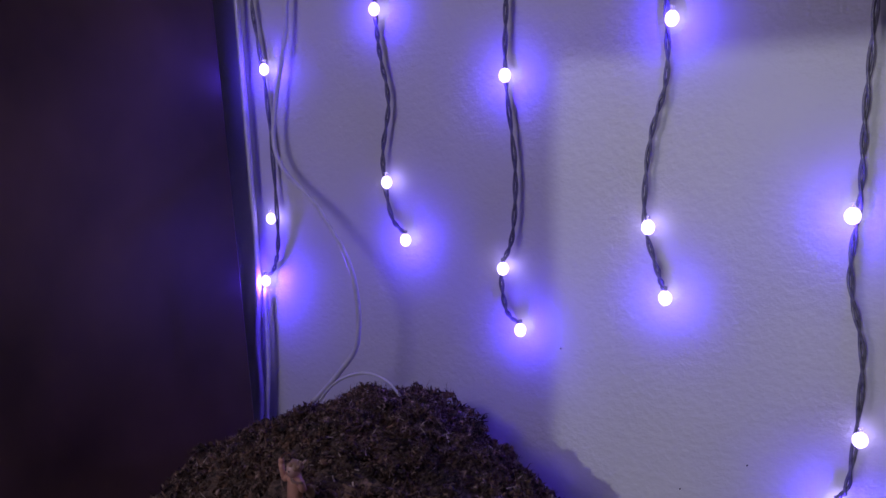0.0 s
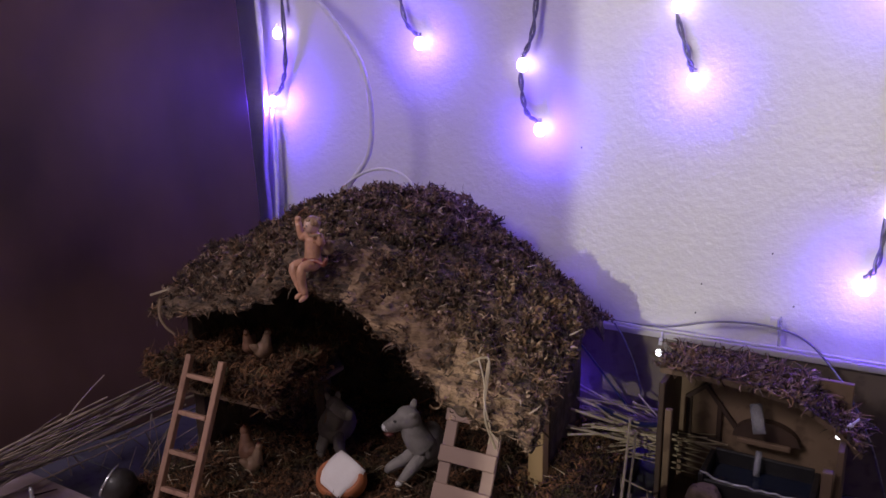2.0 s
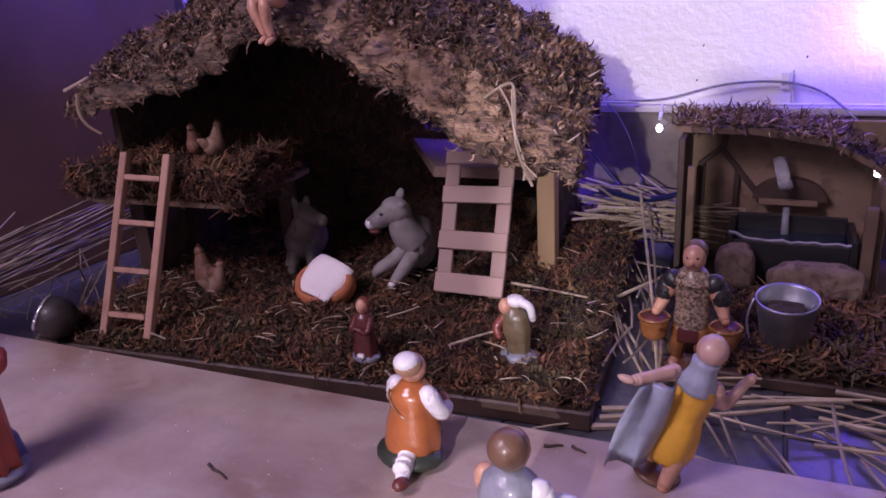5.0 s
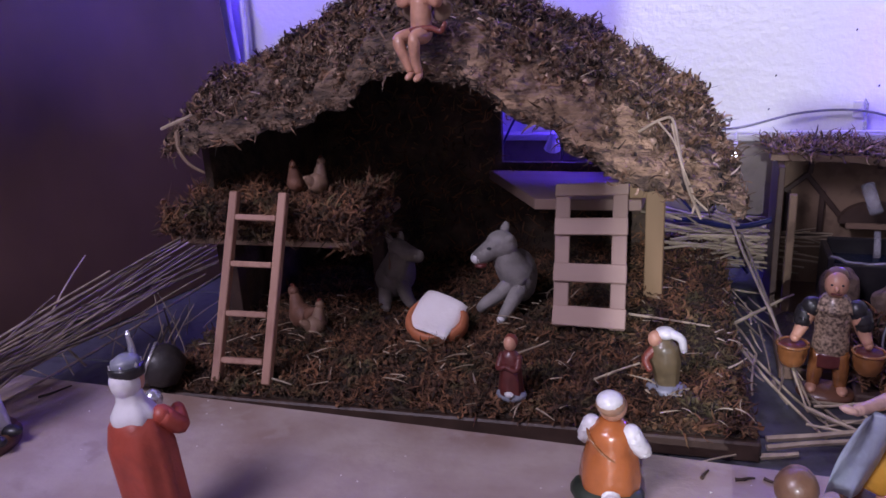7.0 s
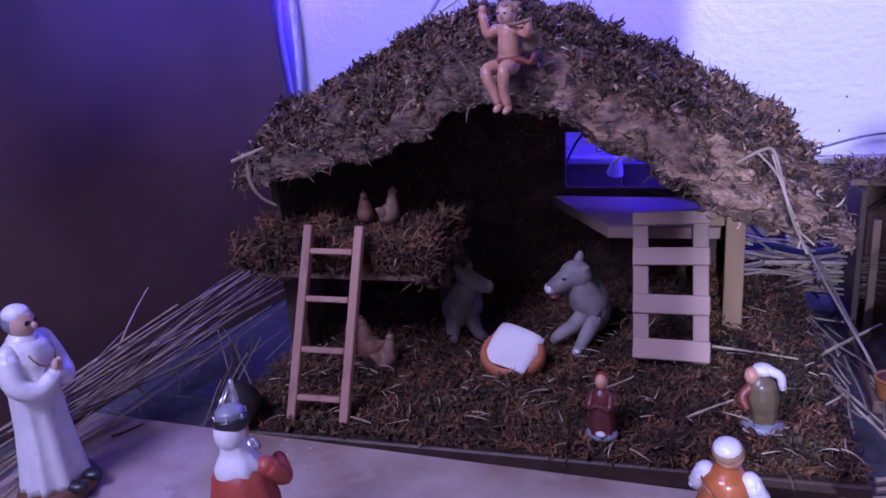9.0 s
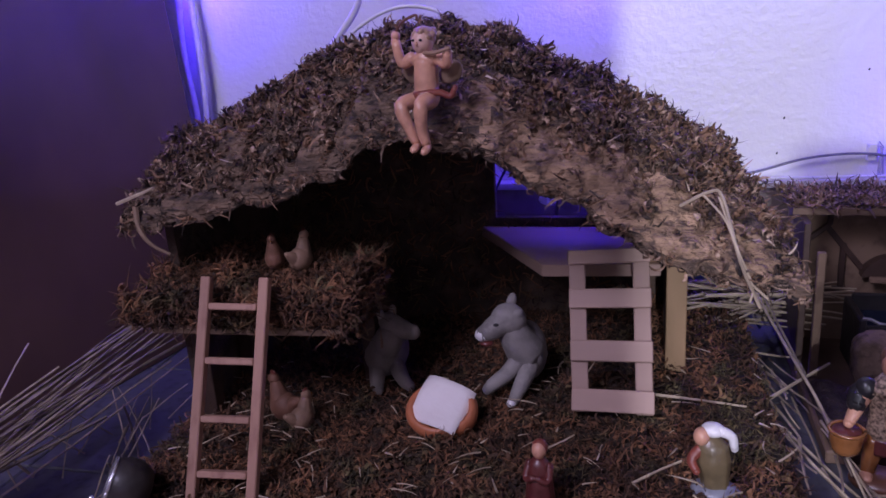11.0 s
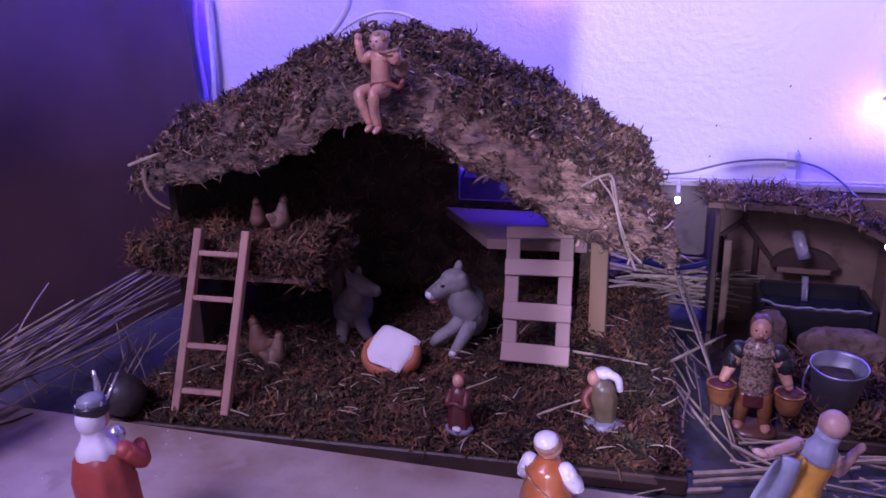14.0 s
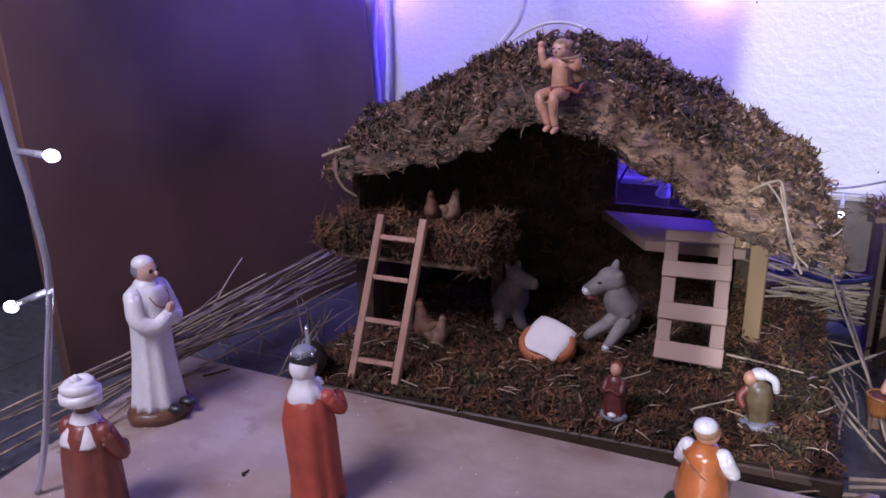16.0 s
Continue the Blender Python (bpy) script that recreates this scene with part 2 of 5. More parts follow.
def tube(points, radius, sides=6, bm=None, taper=None, mat_index=0):
    """A round cord along points."""
    bm = bm or bmesh.new()
    pts = [Vector(p) for p in points]
    rings = []
    ref = Vector((0.31, 0.2, 0.93))
    for i, p in enumerate(pts):
        t = (pts[min(i + 1, len(pts) - 1)] - pts[max(i - 1, 0)]).normalized()
        a = t.cross(ref)
        if a.length < 1e-3:
            a = t.cross(Vector((1, 0, 0)))
        a.normalize()
        b = t.cross(a)
        r = radius if taper is None else radius * (1 + (taper - 1) * i / (len(pts) - 1))
        rings.append([bm.verts.new(p + r * (math.cos(k * math.tau / sides) * a + math.sin(k * math.tau / sides) * b)) for k in range(sides)])
    for r0, r1 in zip(rings, rings[1:]):
        for k in range(sides):
            f = bm.faces.new((r0[k], r0[(k + 1) % sides], r1[(k + 1) % sides], r1[k]))
            f.material_index = mat_index
    bm.faces.new(rings[0][::-1]).material_index = mat_index
    bm.faces.new(rings[-1]).material_index = mat_index
    return bm


def spline(points, n=8):
    """Catmull-Rom points through the given ones."""
    p = [Vector(q) for q in points]
    p = [p[0] * 2 - p[1]] + p + [p[-1] * 2 - p[-2]]
    out = []
    for i in range(1, len(p) - 2):
        for k in range(n):
            t = k / n
            out.append(0.5 * (2 * p[i] + (p[i + 1] - p[i - 1]) * t + (2 * p[i - 1] - 5 * p[i] + 4 * p[i + 1] - p[i + 2]) * t * t + (3 * p[i] - p[i - 1] - 3 * p[i + 1] + p[i + 2]) * t ** 3))
    return out + [p[-2]]


class Shape:
    """A one-mesh modelled figure: round masses and turned robes with their own paints."""

    def __init__(self):
        self.bm, self.mats = bmesh.new(), []

    def slot(self, m):
        if m not in self.mats:
            self.mats.append(m)
        return self.mats.index(m)

    def ball(self, c, r, m, rot=(0, 0, 0), seg=16):
        r = r if isinstance(r, (tuple, list)) else (r, r, r)
        made = bmesh.ops.create_uvsphere(self.bm, u_segments=seg, v_segments=max(6, seg * 2 // 3), radius=1.0)
        mm = pose(*c, *rot) @ Matrix.Diagonal((*r, 1))
        bmesh.ops.transform(self.bm, matrix=mm, verts=made["verts"])
        k = self.slot(m)
        for f in {f for v in made["verts"] for f in v.link_faces}:
            f.material_index = k
        return self

    def limb(self, points, r0, r1, m, sides=9):
        pts = spline(points, 4)
        tube(pts, r0, sides, self.bm, r1 / r0, self.slot(m))
        self.ball(pts[0], r0, m, seg=8)
        self.ball(pts[-1], r1, m, seg=8)
        return self

    def robe(self, profile, m, folds=0, amp=0.0, squash=1.0, at=(0, 0), lean=(0, 0), sides=36, phase=0.0):
        """profile: (z, radius) from the bottom up; folds run down the cloth and fade upwards."""
        zs = [p[0] for p in profile]
        fine = []
        for (z0, a), (z1, b) in zip(profile, profile[1:]):
            for k in range(3):
                fine.append((z0 + (z1 - z0) * k / 3, a + (b - a) * (k / 3)))
        fine.append(profile[-1])
        k = self.slot(m)
        rings = []
        for z, r in fine:
            u = (z - zs[0]) / max(1e-6, zs[-1] - zs[0])
            ring = []
            for s in range(sides):
                ang = s * math.tau / sides
                f = 1 + amp * (1 - 0.75 * u) * math.sin(folds * ang + phase + 1.6 * math.sin(2 * ang + phase)) if folds else 1
                ring.append(self.bm.verts.new((at[0] + lean[0] * u + r * f * math.cos(ang), at[1] + lean[1] * u + r * squash * f * math.sin(ang), z)))
            rings.append(ring)
        for a, b in zip(rings, rings[1:]):
            for s in range(sides):
                self.bm.faces.new((a[s], a[(s + 1) % sides], b[(s + 1) % sides], b[s])).material_index = k
        self.bm.faces.new(rings[0][::-1]).material_index = k
        self.bm.faces.new(rings[-1]).material_index = k
        return self

    def sheet(self, grid, thick, m):
        """A cloth through a grid of points, given its thickness."""
        k = self.slot(m)
        rows = [[Vector(p) for p in row] for row in grid]
        top = [[self.bm.verts.new(p) for p in row] for row in rows]
        low = [[self.bm.verts.new(p + Vector((0, thick * 0.6, -thick))) for p in row] for row in rows]
        h, w = len(rows), len(rows[0])
        for i in range(h - 1):
            for j in range(w - 1):
                self.bm.faces.new((top[i][j], top[i][j + 1], top[i + 1][j + 1], top[i + 1][j])).material_index = k
                self.bm.faces.new((low[i][j], low[i + 1][j], low[i + 1][j + 1], low[i][j + 1])).material_index = k
        rim = [(0, j) for j in range(w)] + [(i, w - 1) for i in range(1, h)] + [(h - 1, j) for j in range(w - 2, -1, -1)] + [(i, 0) for i in range(h - 2, 0, -1)]
        for a, b in zip(rim, rim[1:] + rim[:1]):
            self.bm.faces.new((top[a[0]][a[1]], low[a[0]][a[1]], low[b[0]][b[1]], top[b[0]][b[1]])).material_index = k
        return self

    def done(self, name, label, category, at, group="", scale=1.0):
        ob = link(name, self.bm, self.mats, None, label, True)
        ob.matrix_world = at @ Matrix.Scale(scale, 4)
        return tagged(ob, label, category, group)


def strands(name, seeds, mat, parent, length=(0.012, 0.028), thick=(0.0007, 0.0014), lift=0.35, curl=1.0, label="", seed=3, n=4):
    """Dry moss: many thin curling strands, each rooted at a seed (place, normal)."""
    rng = random.Random(seed)
    vs, fs = [], []
    for p, nrm in seeds:
        p, nrm = Vector(p), Vector(nrm)
        d = Vector((rng.gauss(0, 1), rng.gauss(0, 1), rng.gauss(0, 1)))
        d = (d - nrm * d.dot(nrm)).normalized()
        d = (d + nrm * rng.uniform(0.0, 2 * lift)).normalized()
        axis = Vector((rng.gauss(0, 1), rng.gauss(0, 1), rng.gauss(0, 1))).normalized()
        step = rng.uniform(*length) / n
        w = rng.uniform(*thick)
        turn = Matrix.Rotation(rng.uniform(-0.9, 0.9) * curl, 3, axis)
        base = len(vs)
        flat = rng.uniform(0.35, 1.0)
        for i in range(n + 1):
            a = d.cross(nrm + axis * 0.2).normalized()
            b = d.cross(a)
            r = w * (1.0 - 0.8 * (i / n) ** 2)
            for ang in (0.0, 2.094, 4.189):
                vs.append(p + a * (r * math.cos(ang) * 1.4) + b * (r * flat * math.sin(ang)))
            if i:
                o = base + 3 * (i - 1)
                for s in range(3):
                    fs.append((o + s, o + (s + 1) % 3, o + 3 + (s + 1) % 3, o + 3 + s))
            p = p + d * step
            d = (turn @ d - nrm * 0.06).normalized()
    me = bpy.data.meshes.new(name)
    me.from_pydata([tuple(v) for v in vs], [], fs)
    me.materials.append(mat)
    ob = new(name, me)
    ob.parent = parent
    return tagged(ob, label, kind="stuff")


def shreds(name, seeds, mat, parent, length=(0.007, 0.017), width=(0.0010, 0.0027), lift=0.5, label="", seed=3, n=5):
    """Curled fronds of dry moss: ragged folded ribbons that taper to both ends."""
    rng = random.Random(seed)
    vs, fs = [], []
    for p, nrm in seeds:
        p, nrm = Vector(p), Vector(nrm)
        d = Vector((rng.gauss(0, 1), rng.gauss(0, 1), rng.gauss(0, 1)))
        d = (d - nrm * d.dot(nrm)).normalized()
        d = (d + nrm * rng.uniform(-0.1, 2 * lift)).normalized()
        side = d.cross(nrm + Vector((rng.gauss(0, 0.5), rng.gauss(0, 0.5), rng.gauss(0, 0.5)))).normalized()
        turn = Matrix.Rotation(rng.uniform(0.3, 1.0) * rng.choice((-1, 1)), 3, side) @ Matrix.Rotation(rng.uniform(-0.6, 0.6), 3, nrm)
        step, w, fold = rng.uniform(*length) / n, rng.uniform(*width), rng.uniform(0.2, 0.9)
        base = len(vs)
        for i in range(n + 1):
            up = side.cross(d)
            r = w * (0.25 + math.sin(math.pi * (0.12 + 0.80 * i / n))) * rng.uniform(0.55, 1.15)
            vs += [p + side * r, p - up * (r * fold), p - side * r]
            if i:
                o = base + 3 * (i - 1)
                fs += [(o, o + 1, o + 4, o + 3), (o + 1, o + 2, o + 5, o + 4)]
            p = p + d * step
            d, side = (turn @ d).normalized(), (turn @ side).normalized()
    me = bpy.data.meshes.new(name)
    me.from_pydata([tuple(v) for v in vs], [], fs)
    me.materials.append(mat)
    ob = new(name, me)
    ob.parent = parent
    return tagged(ob, label, kind="stuff")


# ---- the setting ----
bm = box(-1.75, 1.25, WALL_Y, WALL_Y + 0.12, -0.8, 1.6)
tagged(link("wall_north", bm, PLASTER), "white painted plaster wall with a lumpy surface", "wall", kind="structure")
for sx, sz in ((-0.087, 0.249), (-0.163, 0.203), (-0.168, 0.166), (-0.32, 0.36), (-0.06, 0.19)):
    s = Shape().ball((0, 0, 0), (0.0009, 0.0005, 0.0015), BLACK, seg=8)
    s.done("fly_speck", "tiny dark speck on the white wall", "speck", pose(sx, WALL_Y - 0.0002, sz, 0, 25, 0), "specks on the wall")
# tiled skirting with its stone ledge
skirting = thing("skirting", "beige tiled skirting under a pale stone ledge", "skirting", kind="structure")
for i in range(9):
    x0 = -1.72 + i * 0.33
    part("tile", box(x0 + 0.0012, x0 + 0.3288, WALL_Y - 0.014, WALL_Y - 0.001, TILE_Z, LEDGE_Z - 0.008, 0.0012), SKIRT, skirting)
part("ledge", box(-1.74, 1.24, WALL_Y - 0.020, WALL_Y - 0.0005, LEDGE_Z - 0.008, LEDGE_Z, 0.002, segments=2), LEDGE, skirting)

# the wooden panel that closes the place on one side: its back edge stands free of the wall
PA, PB = Vector((-0.816, 0.866, 0)), Vector((-0.907, 0.372, 0))
along = (PA - PB).normalized()
m = Matrix((along, Vector((-along.y, along.x, 0)), Vector((0, 0, 1)))).transposed().to_4x4()
m.translation = PB
lean = Matrix.Identity(4)
lean[0][2], lean[0][3] = -0.065, 0.013
tagged(link("wooden_panel", box(0, (PA - PB).length, 0, 0.018, TILE_Z, 1.3, 0.0015, m=lean @ m), PANEL), "tall dark brown varnished wooden panel", "panel", kind="structure")
tagged(link("wall_west", box(-1.75, -1.65, -2.2, WALL_Y, -0.8, 1.6), UNLIT), "wall coloured near-black for the unlit space beyond the panel", "wall", kind="structure")
tagged(link("wall_east", box(1.25, 1.35, -2.2, WALL_Y + 0.12, -0.8, 1.6), ROOM), "plain painted side wall", "wall", kind="structure")
tagged(link("wall_south", box(-1.75, 1.35, -2.3, -2.2, -0.8, 1.6), ROOM), "plain painted wall of the next room", "wall", kind="structure")
tagged(link("ceiling", box(-1.75, 1.35, -2.3, WALL_Y + 0.12, 1.6, 1.7), ROOM), "plain painted ceiling", "ceiling", kind="structure")
tagged(link("room_floor", box(-1.75, 1.35, -2.3, WALL_Y, -0.9, -0.8), ROOM), "plain floor of the room", "floor", kind="structure")
# unseen walls added behind the camera: their edges cut the bulb's light
MASK_Y = -0.75
f = (MASK_Y - BULB[1]) / (WALL_Y - BULB[1])
mask_x = BULB[0] + f * (-0.33 - BULB[0])
lintel = BULB[2] + f * (0.726 - BULB[2])
tagged(link("light_mask_side", box(-1.65, mask_x, MASK_Y - 0.03, MASK_Y, -0.8, 1.6), ROOM), "plain unseen wall added to cut the bulb's light at the side", "wall", kind="structure")
tagged(link("light_mask_top", box(mask_x, 1.25, MASK_Y - 0.03, MASK_Y, lintel, 1.6), ROOM), "plain unseen wall added to cut the bulb's light at the top", "wall", kind="structure")

# an unseen low block, added to keep the bulb's light off the fountain corner
half = BULB[2] + f * (0.172 - BULB[2])
tagged(link("low_light_block", box(BULB[0] + f * (-0.150 - BULB[0]), 1.25, MASK_Y - 0.028, MASK_Y - 0.002, -0.8, half), ROOM), "plain unseen block added to shade the fountain corner", "wall", kind="structure")

# the shelf of grey tiles that carries everything
table = thing("tiled_shelf", "deep shelf laid with dark grey tiles", "shelf", kind="structure")
part("slab", box(-1.2, 0.9, -0.4, WALL_Y - 0.0145, -0.09, TILE_Z - 0.002), GROUT, table)
tile_mesh = None
for i in range(11):
    for j in range(4):
        x0, y0 = -1.2 + i * 0.19, 0.165 + j * 0.19 - 0.012
        y1 = min(y0 + 0.188, WALL_Y - 0.015)
        if j == 3:
            part("tile", box(x0 + 0.001, x0 + 0.189, y0, y1, -0.03, TILE_Z, 0.001), SLAB, table)
        elif tile_mesh is None:
            ob = part("tile", box(0, 0.188, 0, 0.188, -0.03, TILE_Z, 0.001), SLAB, table)
            ob.location = (x0 + 0.001, y0, 0)
            tile_mesh = ob.data
        else:
            ob = new("tile", tile_mesh)
            ob.parent, ob.location = table, (x0 + 0.001, y0, 0)

# the pale board in front, on which the figures come
bm = bmesh.new()
outline = [(-0.828, 0.459), (-0.770, 0.155), (-0.700, -0.38), (0.75, -0.38), (0.75, 0.461)]
low = [bm.verts.new((x, y, TILE_Z + 0.0005)) for x, y in outline]
top = [bm.verts.new((x, y, 0.0)) for x, y in outline]
bm.faces.new(top)
bm.faces.new(low[::-1])
for i in range(5):
    f_ = bm.faces.new((low[i], low[(i + 1) % 5], top[(i + 1) % 5], top[i]))
    f_.material_index = 1
bmesh.ops.recalc_face_normals(bm, faces=bm.faces)
bmesh.ops.bevel(bm, geom=[e for e in bm.edges if all(v.co.z > -0.001 for v in e.verts)], offset=0.0012, segments=2, affect="EDGES")
tagged(link("pale_board", bm, [BOARD, BOARD_EDGE]), "pale mottled board lying on the grey tiles", "board")

# chips and crumbs on the board
rng = random.Random(11)
for i, (x, y, ln, ang) in enumerate([(-0.765, 0.425, 0.028, 60), (-0.405, 0.352, 0.022, -20), (-0.555, 0.275, 0.012, 40), (-0.225, 0.437, 0.010, 70), (-0.205, 0.440, 0.012, 20), (-0.187, 0.446, 0.010, -30), (-0.61, 0.30, 0.009, 100)]):
    pts = [(math.cos(radians(ang)) * ln * k / 3 + rng.uniform(-0.001, 0.001), math.sin(radians(ang)) * ln * k / 3 + rng.uniform(-0.001, 0.001), 0.0012) for k in range(4)]
    ob = link("bark_chip", tube(pts, 0.0013, 5, taper=0.5), DARKWOOD)
    ob.location = (x, y, 0)
    tagged(ob, "small dark splinter of bark on the board", "splinter", "splinters on the board")

vs, fs = [], []
for k in range(140):
    x, y, r = rng.uniform(-0.80, 0.05), rng.uniform(0.10, 0.455), rng.uniform(0.0004, 0.0011)
    o = len(vs)
    a0 = rng.uniform(0, 2)
    vs += [(x + r * math.cos(a0 + a), y + r * math.sin(a0 + a), 0.0002) for a in (0, 2.1, 4.2)] + [(x, y, r * 1.1)]
    fs += [(o, o + 1, o + 3), (o + 1, o + 2, o + 3), (o + 2, o, o + 3)]
me = bpy.data.meshes.new("crumbs")
me.from_pydata(vs, [], fs)
me.materials.append(NAPKIN)
tagged(new("crumbs", me), "tiny pale crumbs scattered on the board", "crumbs", kind="stuff")


# ---- the stable ----
def lerp(x, table_):
    if x <= table_[0][0]:
        return table_[0][1]
    for (a, u), (b, v) in zip(table_, table_[1:]):
        if x <= b:
            return u + (v - u) * (x - a) / (b - a)
    return table_[-1][1]


TOP = [(-0.76, 0.204), (-0.70, 0.232), (-0.63, 0.262), (-0.57, 0.291), (-0.515, 0.311), (-0.468, 0.317), (-0.418, 0.301), (-0.375, 0.279), (-0.327, 0.258), (-0.285, 0.233), (-0.25, 0.209), (-0.22, 0.187), (-0.17, 0.158)]
LIP = [(-0.72, 0.184), (-0.66, 0.196), (-0.60, 0.207), (-0.555, 0.221), (-0.52, 0.231), (-0.49, 0.250), (-0.465, 0.257), (-0.443, 0.260), (-0.414, 0.249), (-0.385, 0.233), (-0.338, 0.209), (-0.291, 0.185), (-0.255, 0.170), (-0.20, 0.158)]
RX0, RX1, RY1 = -0.702, -0.205, 0.862


def roof_front(x):
    return 0.566 - 0.075 * (x + 0.70) + 0.006 * math.sin(31 * x) + 0.010 * noise.noise(Vector((x * 38, 0.7, 0.2))) + 0.006 * noise.noise(Vector((x * 110, 0.1, 0.5)))


def roof_z(x, y):
    s = min(1.0, max(0.0, (y - roof_front(x)) / 0.13))
    e = (1 - s) ** 2.2
    z = lerp(x, TOP) * (1 - e) + (lerp(x, LIP) + 0.006 * noise.noise(Vector((x * 55, 3.3, 0.4)))) * e
    back = max(0.0, (y - 0.71) / 0.13)
    return z - 0.022 * back * back * (1 + 1.3 * min(1.0, max(0.0, (x + 0.46) / 0.15))) + 0.004 * noise.noise(Vector((x * 30, y * 30, 0)))


def roof_place(u, v):
    x = RX0 + (RX1 - 0.055 * v - RX0) * u
    y0 = roof_front(x)
    y = y0 + (RY1 - y0) * v
    return Vector((x, y, roof_z(x, y)))


hut = thing("stable_hut", "nativity stable of cork bark and wood covered with dry moss", "stable", at=pose(0, 0, 0))
# bark roof: outer and inner skins with a ragged rim
bm = bmesh.new()
NU, NV = 190, 56
outer, inner = [], []
for i in range(NU + 1):
    ro, ri = [], []
    for j in range(NV + 1):
        u, v = i / NU, (j / NV) ** 1.3
        p = roof_place(u, v)
        q = Vector((p.x * 0.55, p.y, p.z * 1.9))
        rough = 0.005 * noise.noise(p * 50) + 0.0055 * (0.5 - abs(noise.noise(q * 95))) + 0.003 * (0.5 - abs(noise.noise(q * 230))) + 0.0012 * noise.noise(p * 420)
        front = max(0.0, 1 - v * 4)
        ro.append(bm.verts.new(p + Vector((0, -rough * front, rough))))
        thick = (0.013 + 0.005 * noise.noise(p * 38 + Vector((9, 0, 0)))) * (0.35 + 0.65 * min(1.0, j / 6))
        ri.append(bm.verts.new(p + Vector((0, 0.004 if j == 0 else 0.0, -thick - rough * 0.8))))
    outer.append(ro)
    inner.append(ri)
for i in range(NU):
    for j in range(NV):
        q = outer[i][j].co
        # bare bark at the right front, its lamplight included in the colour
        bare = q.y - roof_front(q.x) < 0.050 + 0.030 * noise.noise(q * 40) and q.x > -0.425 + 0.05 * noise.noise(q * 28)
        bm.faces.new((outer[i][j], outer[i + 1][j], outer[i + 1][j + 1], outer[i][j + 1])).material_index = 2 if bare else 0
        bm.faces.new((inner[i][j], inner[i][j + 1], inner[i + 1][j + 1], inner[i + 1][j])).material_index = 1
    for j, flip in ((0, False), (NV, True)):
        q = (outer[i][j], inner[i][j], inner[i + 1][j], outer[i + 1][j])
        bm.faces.new(q[::-1] if flip else q)
for i, flip in ((0, True), (NU, False)):
    for j in range(NV):
        q = (outer[i][j], inner[i][j], inner[i][j + 1], outer[i][j + 1])
        bm.faces.new(q[::-1] if flip else q)
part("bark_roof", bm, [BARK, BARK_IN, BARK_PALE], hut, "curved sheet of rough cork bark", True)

# moss on the roof: dense on top, thinning out on the bark front
rng = random.Random(5)
seeds = []
while len(seeds) < 26000:
    u, v = rng.random(), rng.random()
    p = roof_place(u, v)
    d = p.y - roof_front(p.x)
    keep = 1.0 if d > 0.055 else 0.05 + 0.95 * max(0.0, d / 0.055) ** 2.2
    if p.x < -0.47:
        keep = max(keep, min(0.8, 0.25 + (-0.47 - p.x) * 6) if d > 0.010 else 0.15)
    if rng.random() > keep:
        continue
    e = 0.004
    nx, ny = (roof_z(p.x - e, p.y) - roof_z(p.x + e, p.y)) / (2 * e), (roof_z(p.x, p.y - e) - roof_z(p.x, p.y + e)) / (2 * e)
    n = Vector((nx, ny, 1)).normalized()
    clump = noise.noise(Vector((p.x * 45, p.y * 45, 3)))
    if clump < -0.12 and rng.random() < 0.8:
        continue
    seeds.append((p + n * (0.0005 + 0.020 * max(0, clump) + rng.uniform(0, 0.003)), n))
strands("roof_moss", seeds[:5000], MOSS, hut, (0.008, 0.020), (0.0005, 0.0012), 0.30, 2.4, "dry brown moss on the roof", 3)
strands("roof_moss", seeds[5000:13000], MOSS, hut, (0.006, 0.019), (0.00018, 0.00045), 0.40, 2.0, "fine dry moss on the roof", 4, 3)
shreds("roof_moss", seeds[13000:], MOSS, hut, (0.006, 0.014), (0.0006, 0.0019), 0.42, "curled fronds of dry moss on the roof", 41)

# ragged moss and bark fibres along the eaves
rng = random.Random(17)
seeds = []
for k in range(700):
    x = rng.uniform(RX0, RX1)
    y = roof_front(x) + rng.uniform(-0.004, 0.016)
    seeds.append((Vector((x, y, roof_z(x, y) - rng.uniform(-0.003, 0.006))), Vector((rng.gauss(0, 0.3), -0.8, rng.gauss(0.0, 0.4))).normalized()))
for k in range(900):
    x, y = (RX0 + rng.uniform(-0.002, 0.012), rng.uniform(0.56, 0.80)) if k % 2 else (RX1 - rng.uniform(-0.002, 0.012), rng.uniform(0.53, 0.80))
    x -= 0 if k % 2 else 0.055 * max(0.0, y - 0.53) / 0.33
    seeds.append((Vector((x, y, roof_z(x, y) - rng.uniform(-0.003, 0.010))), Vector((-0.7 if k % 2 else 0.7, -0.3, 0.2)).normalized()))
shreds("eaves_moss", seeds[::2], MOSS, hut, (0.005, 0.013), (0.0005, 0.0013), 0.4, "moss fronds along the eaves", 42)
strands("eaves_moss", seeds, MOSS, hut, (0.005, 0.016), (0.0003, 0.0011), 0.25, 2.2, "ragged moss along the eaves", 18)
# chaff: short pale bits of straw caught in the moss
seeds = []
for k in range(110):
    p = roof_place(rng.random(), rng.random())
    seeds.append((p + Vector((0, 0, 0.008)), Vector((0, -0.4, 1)).normalized()))
strands("chaff", seeds, STRAW, hut, (0.007, 0.020), (0.0004, 0.0008), 0.1, 0.25, "pale straw chaff in the roof moss", 19)

# base board, set slightly askew
BASE = pose(-0.695, 0.464, 0, 0, 0, 3.4)
ob = part("base_board", box(0, 0.51, 0, 0.37, TILE_Z + 0.0005, -0.004, 0.0015), DARKWOOD, hut, "dark wooden base board")
ob.matrix_world = BASE


